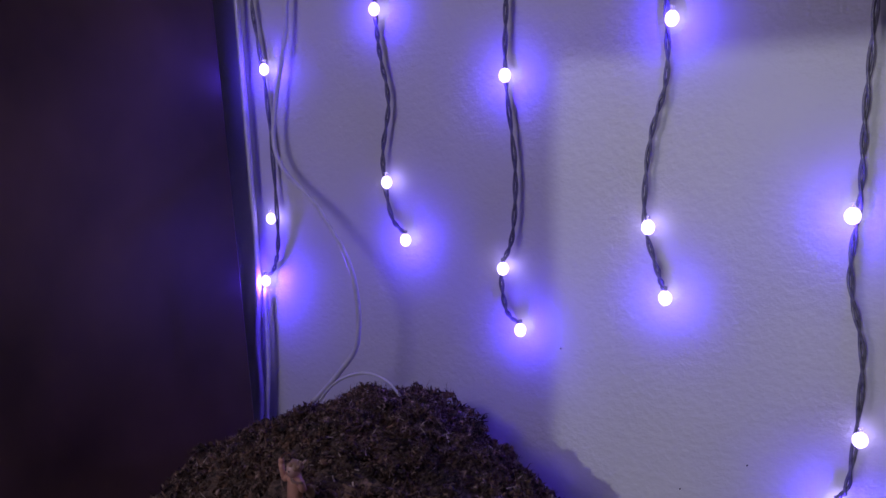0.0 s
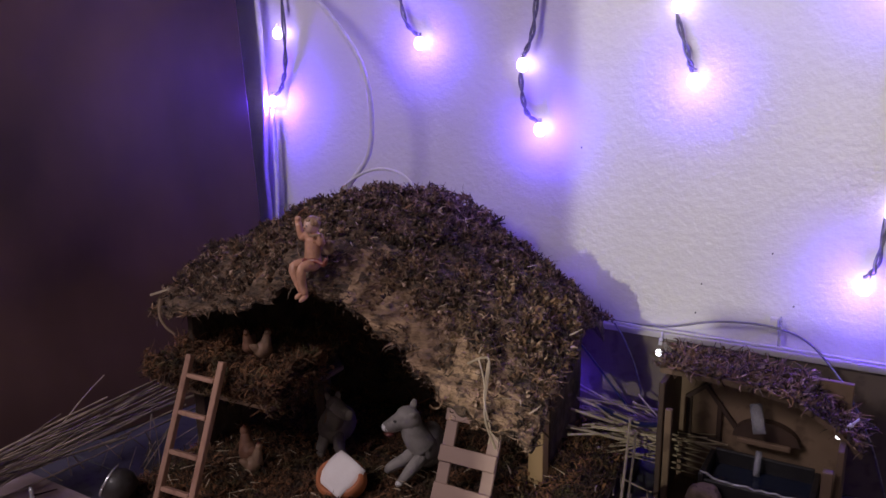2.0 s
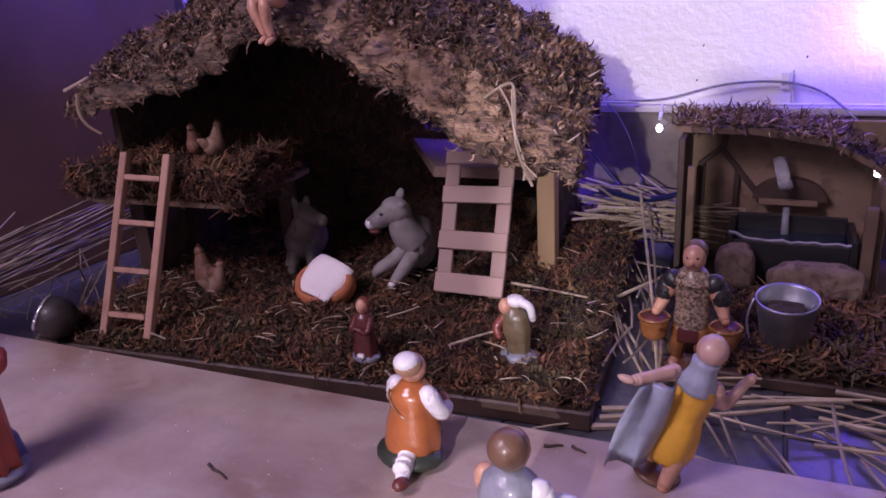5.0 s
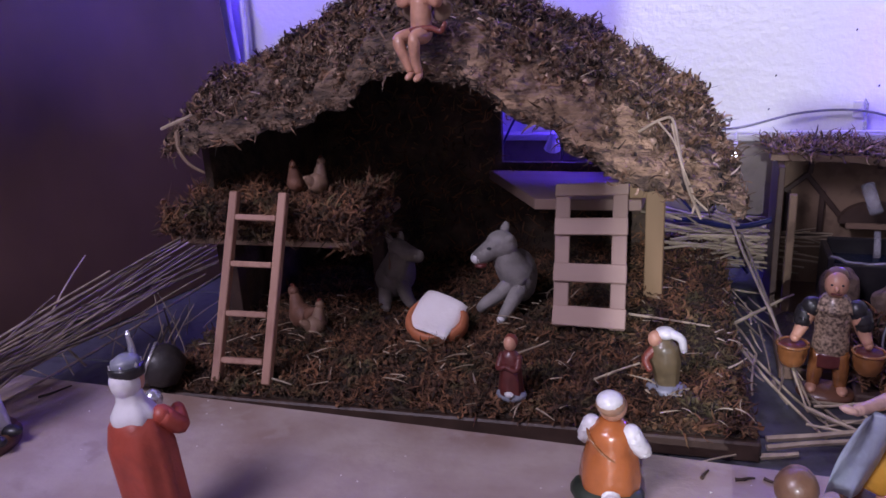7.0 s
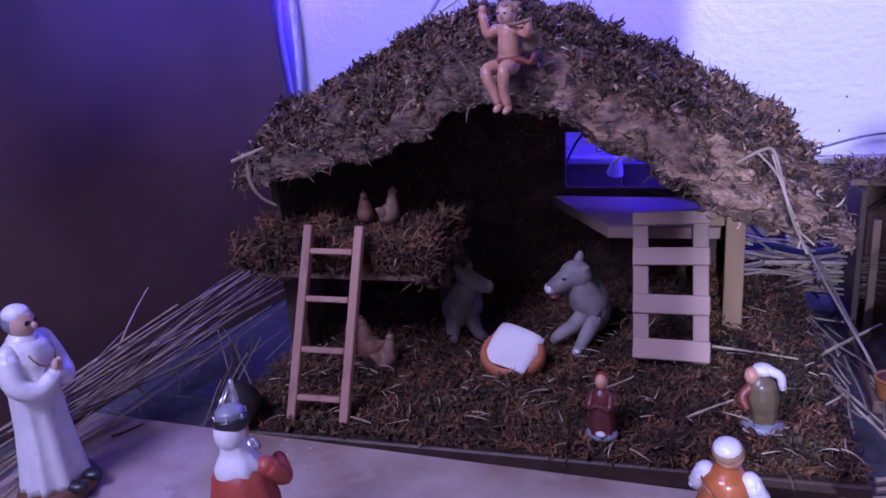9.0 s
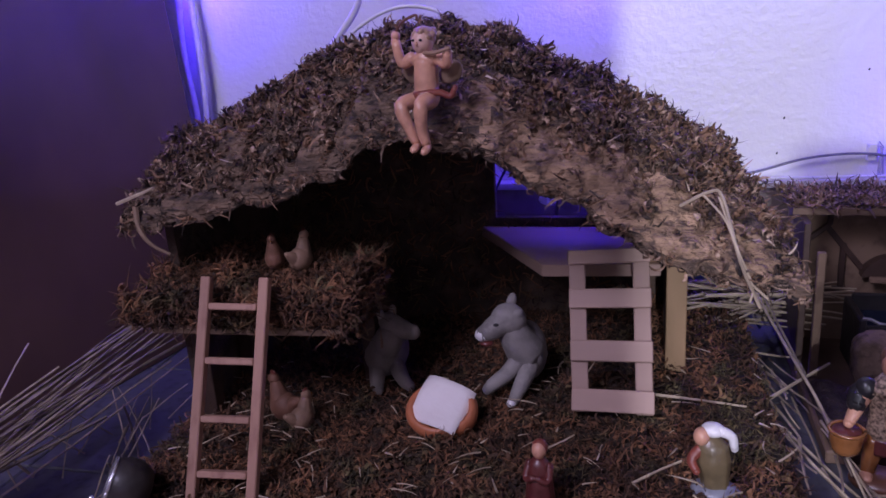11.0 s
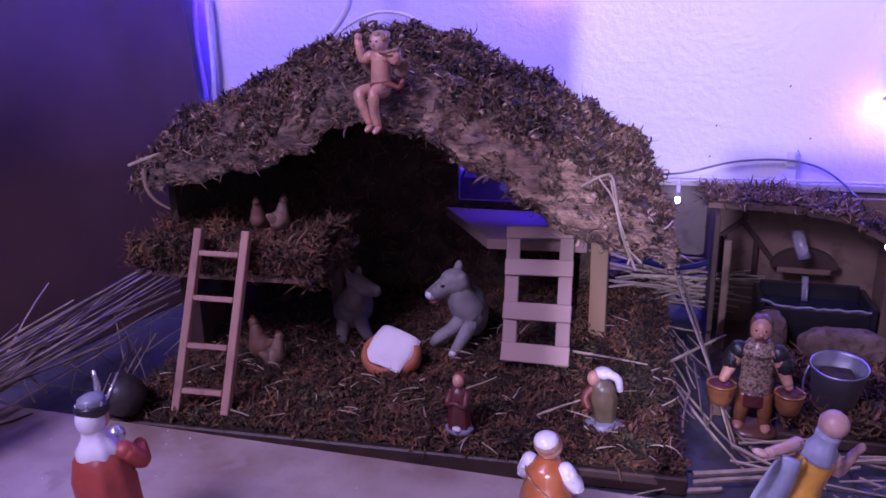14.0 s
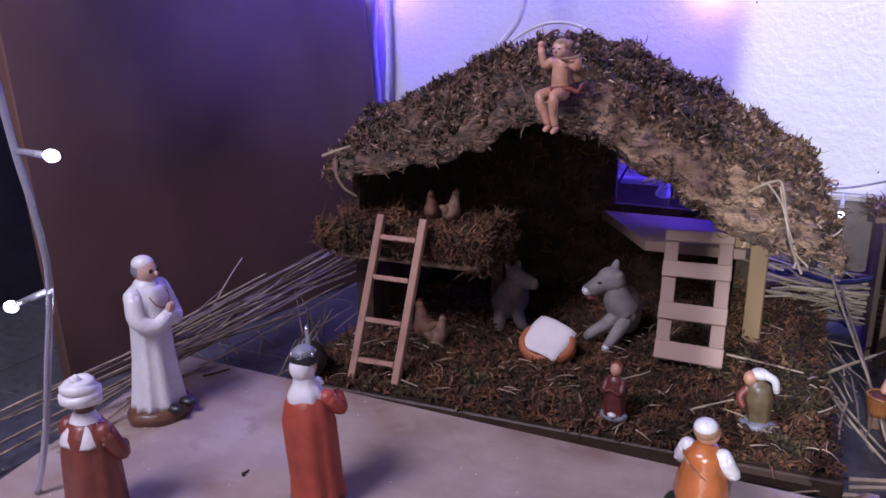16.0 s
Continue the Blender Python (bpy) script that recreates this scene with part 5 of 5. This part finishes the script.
bm.faces.new(rings[0][::-1])
bm.faces.new(rings[-1])
part("body", bm, POTBLACK, pot, "", True)
part("rim", tube([(0.0193 * math.cos(a), 0.0193 * math.sin(a), 0.0165) for a in [k * math.tau / 28 for k in range(29)]], 0.0022, 6), GOLDFOIL, pot, "bright foil rim", True)


# ---- the fountain house ----
well = thing("fountain_house", "small tan fountain house with mossy roof and water trough", "fountain")
part("base", box(-0.112, 0.050, 0.592, 0.6275, TILE_Z + 0.0005, -0.009, 0.0015), DARKWOOD, well, "dark wooden base")
part("base", box(-0.165, 0.050, 0.628, 0.868, TILE_Z + 0.0005, -0.008, 0.0015), OLDWOOD, well, "dark wooden base")
part("back_panel", box(-0.166, 0.012, 0.842, 0.848, -0.008, 0.140, 0.0008), CARD, well, "tan back panel")
part("side_panel", box(-0.166, -0.160, 0.765, 0.8415, -0.008, 0.135, 0.0008), DARKWOOD, well)
part("side_panel", box(0.006, 0.012, 0.765, 0.8415, -0.008, 0.100, 0.0008), OLDWOOD, well)
part("post", beam((-0.152, 0.757, -0.008), (-0.152, 0.757, 0.111), 0.0070, 0.0070), CARD, well, "pale thin post")
part("post", beam((0.000, 0.760, -0.008), (0.000, 0.760, 0.080), 0.010, 0.010), OLDWOOD, well)
for p0, p1 in (((-0.149, 0.840, 0.048), (-0.149, 0.840, 0.094)), ((-0.116, 0.840, 0.048), (-0.116, 0.840, 0.094)), ((-0.153, 0.8395, 0.047), (-0.112, 0.8395, 0.047)),
               ((-0.153, 0.8395, 0.093), (-0.130, 0.8395, 0.113)), ((-0.134, 0.8395, 0.113), (-0.098, 0.8395, 0.068)), ((-0.130, 0.840, 0.112), (-0.128, 0.840, 0.134)), ((-0.066, 0.840, 0.118), (-0.066, 0.840, 0.134))):
    part("window_trim", beam(p0, p1, 0.0055, 0.004, (0, -1, 0.01)), DARKWOOD, well)
part("lintel", box(-0.158, -0.060, 0.836, 0.8415, 0.128, 0.1335, 0.0006), DARKWOOD, well)
bm = bmesh.new()
arc = [(-0.066 + 0.034 * math.cos(a), 0.0625 + 0.022 * math.sin(a)) for a in [math.pi * k / 16 for k in range(17)]]
fr = [bm.verts.new((x, 0.830, z)) for x, z in arc]
bk = [bm.verts.new((x, 0.8415, z)) for x, z in arc]
bm.faces.new(fr)
bm.faces.new(bk[::-1])
for k in range(17):
    bm.faces.new((fr[k], bk[k], bk[(k + 1) % 17], fr[(k + 1) % 17]))
bmesh.ops.recalc_face_normals(bm, faces=bm.faces)
part("niche", bm, DARKWOOD, well, "dark rounded niche")
part("niche_sill", box(-0.094, -0.040, 0.824, 0.8295, 0.058, 0.064, 0.001), OLDWOOD, well)
part("spout", tube([(-0.078, 0.826, 0.105), (-0.074, 0.818, 0.092), (-0.070, 0.810, 0.080)], 0.0065, 12), CABLE, well, "clear plastic spout", True)
part("water_jet", tube([(-0.068, 0.806, 0.062), (-0.068, 0.800, 0.050), (-0.068, 0.797, 0.038)], 0.0034, 8), CABLE, well, "clear strip of falling water", True)
# trough
trough = part("trough", box(-0.112, -0.014, 0.752, 0.757, -0.006, 0.044, 0.001), BLACK, well, "black water trough")
part("trough_wall", box(-0.118, -0.112, 0.752, 0.812, -0.006, 0.050, 0.001), BLACK, trough)
part("trough_wall", box(-0.014, -0.008, 0.752, 0.812, -0.006, 0.050, 0.001), BLACK, trough)
part("trough_wall", box(-0.112, -0.014, 0.807, 0.812, -0.006, 0.054, 0.001), BLACK, trough)
part("water", box(-0.1118, -0.0142, 0.7572, 0.8068, 0.020, 0.038), WATER, trough, "dark still water")
rng = random.Random(31)
part("foil_edge", tube([(-0.116 + 0.106 * k / 16, 0.7535 + rng.uniform(-0.001, 0.001), 0.0455 + 0.007 * max(0, 1 - k / 3) + rng.uniform(-0.001, 0.001)) for k in range(17)], 0.0016, 5), GOLDFOIL, trough, "crinkled silver edge")


def rock(x, y, z, sx, sy, sz, seed):
    b_ = bmesh.new()
    bmesh.ops.create_icosphere(b_, subdivisions=4, radius=1.0)
    for v in b_.verts:
        q = v.co.copy()
        c = Vector([math.copysign(abs(t) ** 0.6, t) for t in q])
        v.co = c * (1 + 0.10 * noise.noise(q * 2.2 + Vector((seed, 0, 0))) + 0.05 * noise.noise(q * 7 + Vector((0, seed, 0))))
        v.co = Vector((v.co.x * sx, v.co.y * sy, v.co.z * sz))
    ob = part("stone", b_, STONE, well, "rough brown cork stone", True)
    ob.location = (x, y, z)


rock(-0.108, 0.740, 0.020, 0.017, 0.012, 0.024, 1)
rock(-0.040, 0.733, 0.010, 0.040, 0.012, 0.024, 4)
# roof of the fountain house: a bent board with moss
bm = bmesh.new()
prof = [(-0.172, 0.142), (-0.100, 0.141), (-0.035, 0.132), (0.000, 0.112), (0.026, 0.090)]
lo = [[bm.verts.new((x, y, z - 0.006)) for x, z in prof] for y in (0.790, 0.862)]
hi = [[bm.verts.new((x, y, z)) for x, z in prof] for y in (0.790, 0.862)]
for k in range(4):
    bm.faces.new((hi[0][k], hi[0][k + 1], hi[1][k + 1], hi[1][k]))
    bm.faces.new((lo[0][k], lo[1][k], lo[1][k + 1], lo[0][k + 1]))
    bm.faces.new((lo[0][k], lo[0][k + 1], hi[0][k + 1], hi[0][k]))
    bm.faces.new((lo[1][k], hi[1][k], hi[1][k + 1], lo[1][k + 1]))
for k in (0, 4):
    bm.faces.new((lo[0][k], hi[0][k], hi[1][k], lo[1][k]))
bmesh.ops.recalc_face_normals(bm, faces=bm.faces)
part("roof_board", bm, OLDWOOD, well, "sagging roof board")
seeds = []
for k in range(1100):
    x = rng.uniform(-0.175, 0.028)
    seeds.append((Vector((x, rng.uniform(0.786, 0.862), lerp(x, prof) + rng.uniform(0, 0.005))), Vector((rng.gauss(0, 0.2), rng.gauss(-0.1, 0.2), 1)).normalized()))
shreds("roof_moss", seeds[::3], MOSS, well, (0.005, 0.014), (0.0008, 0.0022), 0.5, "moss fronds on the fountain roof", 45)
strands("roof_moss", seeds, MOSS, well, (0.009, 0.026), (0.0006, 0.0013), 0.35, 1.3, "dry moss on the fountain roof", 33)
bm = bmesh.new()
g = [[bm.verts.new((-0.162 + 0.209 * i / 24, 0.630 + 0.105 * j / 12, -0.006 + 0.009 * max(0.0, noise.noise(Vector((i * 0.4, j * 0.5, 5))) + 0.45) * (0 < i < 24 and 0 < j))) for j in range(13)] for i in range(25)]
for i in range(24):
    for j in range(12):
        bm.faces.new((g[i][j], g[i + 1][j], g[i + 1][j + 1], g[i][j + 1]))
part("moss_bed", bm, MOSS_BED, well, "", True)
seeds = []
for k in range(2700):
    seeds.append((Vector((rng.uniform(-0.108, 0.048), rng.uniform(0.592, 0.735), rng.uniform(-0.006, 0.008))), Vector((rng.gauss(0, 0.2), rng.gauss(0, 0.2), 1)).normalized()))
shreds("ground_moss", seeds[::2], MOSS_GROUND, well, (0.005, 0.014), (0.0008, 0.0022), 0.5, "moss fronds before the fountain", 46)
strands("ground_moss", seeds, MOSS_GROUND, well, (0.008, 0.022), (0.0007, 0.0014), 0.4, 1.2, "dry moss before the fountain", 34)

# zinc bucket
bucket = thing("zinc_bucket", "small zinc bucket with a wire handle on moss", "bucket", at=pose(-0.0645, 0.630, 0.004, 8, 0, 0) @ Matrix.Scale(1.06, 4))
bm = bmesh.new()
rings = []
for z, r in ((0.0, 0.0150), (0.001, 0.0160), (0.036, 0.0212), (0.038, 0.0222), (0.039, 0.0216), (0.037, 0.0204), (0.004, 0.0150)):
    rings.append([bm.verts.new((r * math.cos(a), r * math.sin(a), z)) for a in [k * math.tau / 32 for k in range(32)]])
for r0, r1 in zip(rings, rings[1:]):
    for k in range(32):
        bm.faces.new((r0[k], r0[(k + 1) % 32], r1[(k + 1) % 32], r1[k]))
bm.faces.new(rings[0][::-1])
bm.faces.new(rings[-1])
part("body", bm, STEEL, bucket, "", True)
part("handle", tube(spline([(-0.0222, 0, 0.036), (-0.026, -0.006, 0.022), (-0.022, -0.014, 0.006), (-0.006, -0.022, 0.002)], 5), 0.0010, 6), STEEL, bucket, "thin wire handle", True)
part("filling", box(-0.0135, 0.0135, -0.0135, 0.0135, 0.004, 0.030, 0.006, segments=2), MOSS_BED, bucket, "brown crumbs inside")

# a figure's corner beside the fountain
s = Shape()
s.ball((0, 0, 0.004), (0.017, 0.014, 0.006), SLATE)
s.robe([(0.006, 0.013), (0.03, 0.011), (0.05, 0.012), (0.058, 0.005)], RUST, 6, 0.06, 0.9)
s.ball((0, 0, 0.066), (0.0085, 0.009, 0.0105), SKIN)
s.done("small_red_statuette", "small glazed figure in a rust-red robe", "statuette", pose(0.072, 0.675, TILE_Z, 0, 0, 20), "small statuettes")


# ---- light strings and cables ----
def led_string(name, path, leds, white=False, y=0.912, radius=0.0018, label="", lit=True):
    t = thing(name, label or "clear twisted wire string with glowing blue LEDs", "light string", "light strings")
    pts = spline([(x, y, z) for x, z in path], 10)
    for phase in (0.0, math.pi):
        cord = []
        for i, p in enumerate(pts):
            a = phase + i * 0.75
            cord.append(p + Vector((0.0022 * math.cos(a), 0.0018 * math.sin(a), 0)))
        part("wire", tube(cord, radius, 6), WIRE, t, "", True)
    for x, z in leds:
        led = part("led_holder", tube([(x, y - 0.002, z + 0.014), (x, y - 0.002, z + 0.004)], 0.0026, 8), CABLE, t, "clear plastic holder", True)
        s_ = Shape().ball((x, y - 0.002, z), (0.0078, 0.0060, 0.0088), LED_BLUE, seg=12)
        part("led_bulb", s_.bm, LED_BLUE, led, "glowing blue bulb", True)
    return t


led_string("light_string", [(-0.812, 1.02), (-0.812, 0.90), (-0.824, 0.845), (-0.801, 0.692), (-0.791, 0.50), (-0.801, 0.437), (-0.820, 0.418)], [(-0.803, 0.743), (-0.803, 0.513), (-0.820, 0.412)])
led_string("light_string", [(-0.600, 1.02), (-0.597, 0.90), (-0.593, 0.812), (-0.587, 0.755), (-0.574, 0.685), (-0.586, 0.607), (-0.574, 0.527), (-0.550, 0.500)], [(-0.593, 0.812), (-0.579, 0.573), (-0.549, 0.492)])
led_string("light_string", [(-0.395, 1.02), (-0.391, 0.90), (-0.391, 0.804), (-0.392, 0.711), (-0.379, 0.594), (-0.383, 0.506), (-0.399, 0.460), (-0.392, 0.407), (-0.373, 0.390)], [(-0.392, 0.711), (-0.396, 0.462), (-0.371, 0.382)])
led_string("light_string", [(-0.190, 1.02), (-0.192, 0.90), (-0.190, 0.784), (-0.188, 0.698), (-0.205, 0.628), (-0.210, 0.536), (-0.192, 0.470), (-0.184, 0.450)], [(-0.183, 0.762), (-0.205, 0.525), (-0.183, 0.442)])
led_string("light_string", [(0.020, 1.02), (0.018, 0.90), (0.018, 0.764), (0.014, 0.655), (0.014, 0.569), (0.009, 0.480), (0.025, 0.391), (0.019, 0.263), (0.009, 0.235)], [(0.008, 0.546), (0.027, 0.307), (0.008, 0.225)])
tagged(link("carrier_wire", tube(spline([(-0.83, 0.914, 1.02), (-0.6, 0.914, 1.025), (-0.395, 0.914, 1.02), (-0.19, 0.914, 1.025), (0.02, 0.914, 1.02), (0.3, 0.914, 1.03)], 6), 0.0018, 6), WIRE, None, "", True), "grey wire along the wall that carries the strings", "wire")
for x, z, power in ((-0.803, 0.743, 0.10), (-0.820, 0.412, 0.40), (-0.593, 0.812, 0.10), (-0.549, 0.492, 0.13), (-0.392, 0.711, 0.10), (-0.371, 0.382, 0.13), (-0.183, 0.762, 0.10), (-0.183, 0.442, 0.10), (0.008, 0.546, 0.12), (0.008, 0.225, 0.12)):
    lamp("led_light", "POINT", (x, 0.8985, z - 0.002), (x, 0, z), power * 6.0, (0.10, 0.035, 1.0), 0.004)


def cable(name, points, r, mat, label, n=7):
    return tagged(link(name, tube(spline(points, n), r, 8), mat, None, "", True), label, "cable", "cables")


cable("pale_cable", [(-0.745, 0.905, 0.92), (-0.752, 0.905, 0.80), (-0.775, 0.895, 0.625), (-0.673, 0.870, 0.536), (-0.589, 0.835, 0.458), (-0.581, 0.835, 0.364), (-0.615, 0.835, 0.310), (-0.700, 0.835, 0.225)], 0.0036, WIRE_PALE, "pale loose cable hanging behind the stable")
cable("pale_cable", [(-0.853, 0.906, 1.00), (-0.848, 0.906, 0.80), (-0.838, 0.906, 0.58), (-0.831, 0.905, 0.42), (-0.838, 0.903, 0.31), (-0.832, 0.900, 0.22), (-0.836, 0.890, 0.10), (-0.838, 0.89, -0.015)], 0.0046, WIRE_PALE, "pale cable bundle running down the wall")
cable("pale_cable", [(-0.820, 0.908, 0.40), (-0.818, 0.905, 0.28), (-0.824, 0.902, 0.18), (-0.826, 0.895, 0.02), (-0.82, 0.89, -0.015)], 0.0034, WIRE_PALE, "pale cable running down the wall")
cable("roof_cable", [(-0.606, 0.770, 0.282), (-0.570, 0.770, 0.320), (-0.527, 0.770, 0.339), (-0.490, 0.770, 0.335), (-0.465, 0.77, 0.315)], 0.0018, WIRE_PALE, "pale wire lying over the roof ridge")
cable("ledge_cable", [(-0.33, 0.914, 0.146), (-0.26, 0.912, 0.144), (-0.20, 0.908, 0.148), (-0.14, 0.911, 0.163), (-0.085, 0.914, 0.166), (-0.045, 0.912, 0.157), (-0.015, 0.900, 0.135), (0.010, 0.880, 0.108), (0.035, 0.87, 0.06), (0.06, 0.86, -0.014)], 0.0013, WIRE, "thin grey wire along the ledge")
cable("ledge_cable", [(-0.30, 0.910, 0.1435), (-0.18, 0.909, 0.1430), (-0.05, 0.911, 0.1430), (0.10, 0.910, 0.1430), (0.3, 0.910, 0.1430)], 0.0014, WIRE_PALE, "pale wire lying on the ledge")
cable("thin_cable", [(-0.262, 0.906, 0.1425), (-0.246, 0.896, 0.128), (-0.228, 0.893, 0.090), (-0.215, 0.892, 0.040), (-0.205, 0.892, -0.017)], 0.0012, WIRE, "thin grey wire drooping from the ledge")
cable("blue_cable", [(-0.262, 0.835, 0.060), (-0.235, 0.822, 0.062), (-0.205, 0.810, 0.061), (-0.182, 0.803, 0.066), (-0.163, 0.800, 0.074)], 0.0030, CABLE_BLUE, "dark blue cable over the straw")
clip = thing("cable_clip", "small white plastic cable clip on the wall", "clip")
part("plate", box(-0.083, -0.074, 0.9185, 0.9245, 0.157, 0.175, 0.0008), WHITE, clip)
part("nail", tube([(-0.0715, 0.9245, 0.176), (-0.0715, 0.912, 0.174)], 0.0008, 6), STEEL, clip)
part("strap", box(-0.0725, -0.0695, 0.9135, 0.9185, 0.132, 0.173, 0.0006), CABLE, clip)


def white_led(base, tip, label="small clear LED glowing white"):
    t = thing("white_led", label, "led", "white LEDs")
    b, e = Vector(base), Vector(tip)
    part("stem", tube([b, b.lerp(e, 0.45)], 0.0012, 6), WIRE_PALE, t, "", True)
    part("holder", tube([b.lerp(e, 0.35), b.lerp(e, 0.66)], 0.0024, 8), WIRE_PALE, t, "clear plastic holder", True)
    s_ = Shape().ball(e, (0.0036, 0.0036, 0.0044), LED_WHITE, seg=12)
    part("bulb", s_.bm, LED_WHITE, t, "glowing white bulb", True)


white_led((-0.201, 0.905, 0.1435), (-0.202, 0.895, 0.118))
white_led((0.020, 0.800, 0.122), (0.004, 0.798, 0.102))
# the string that hangs before the panel's free edge
t = thing("hanging_light_string", "clear cable with white LEDs hanging beside the panel", "light string", "light strings")
part("wire", tube(spline([(-0.735, 0.22, 0.70), (-0.728, 0.22, 0.45), (-0.706, 0.22, 0.283), (-0.694, 0.22, 0.225), (-0.690, 0.22, 0.175), (-0.706, 0.22, 0.110), (-0.722, 0.22, 0.05), (-0.735, 0.215, 0.0015)], 8), 0.0026, 8), CABLE, t, "", True)
for b, e in (((-0.703, 0.22, 0.263), (-0.668, 0.22, 0.262)), ((-0.693, 0.22, 0.168), (-0.735, 0.22, 0.150))):
    b, e = Vector(b), Vector(e)
    holder = part("led_holder", tube([b, e], 0.0024, 8), CABLE, t, "", True)
    part("led_bulb", Shape().ball(e, (0.0062, 0.0042, 0.0042), LED_WHITE, seg=12).bm, LED_WHITE, holder, "glowing white bulb", True)
# blue LEDs lying behind the stable; the low hidden one is added to tint the straw
t = thing("back_light_string", "blue LED string lying behind the stable", "light string", "light strings")
part("wire", tube(spline([(-0.48, 0.872, 0.10), (-0.44, 0.875, 0.175), (-0.40, 0.870, 0.158), (-0.36, 0.876, 0.170), (-0.30, 0.880, 0.12), (-0.24, 0.885, 0.05), (-0.18, 0.885, -0.017)], 8), 0.0016, 6), CABLE_BLUE, t, "", True)
bm = bmesh.new()
bmesh.ops.create_cone(bm, cap_ends=True, segments=10, radius1=0.010, radius2=0.004, depth=0.022)
bmesh.ops.transform(bm, matrix=pose(-0.402, 0.868, 0.140, 20, 12, 0), verts=bm.verts)
part("led_holder", bm, WIRE_PALE, t, "pale plastic plug")
for x, y, z, power in ((-0.375, 0.855, 0.205, 0.06), (-0.335, 0.875, 0.030, 0.05)):
    holder = part("led_bulb", Shape().ball((x, y, z), 0.0040, LED_BLUE, seg=12).bm, LED_BLUE, t, "glowing blue bulb", True)
    lamp("led_light", "POINT", (x, y - 0.006, z), (x, 0, z), power * 6.0, (0.10, 0.035, 1.0), 0.004)
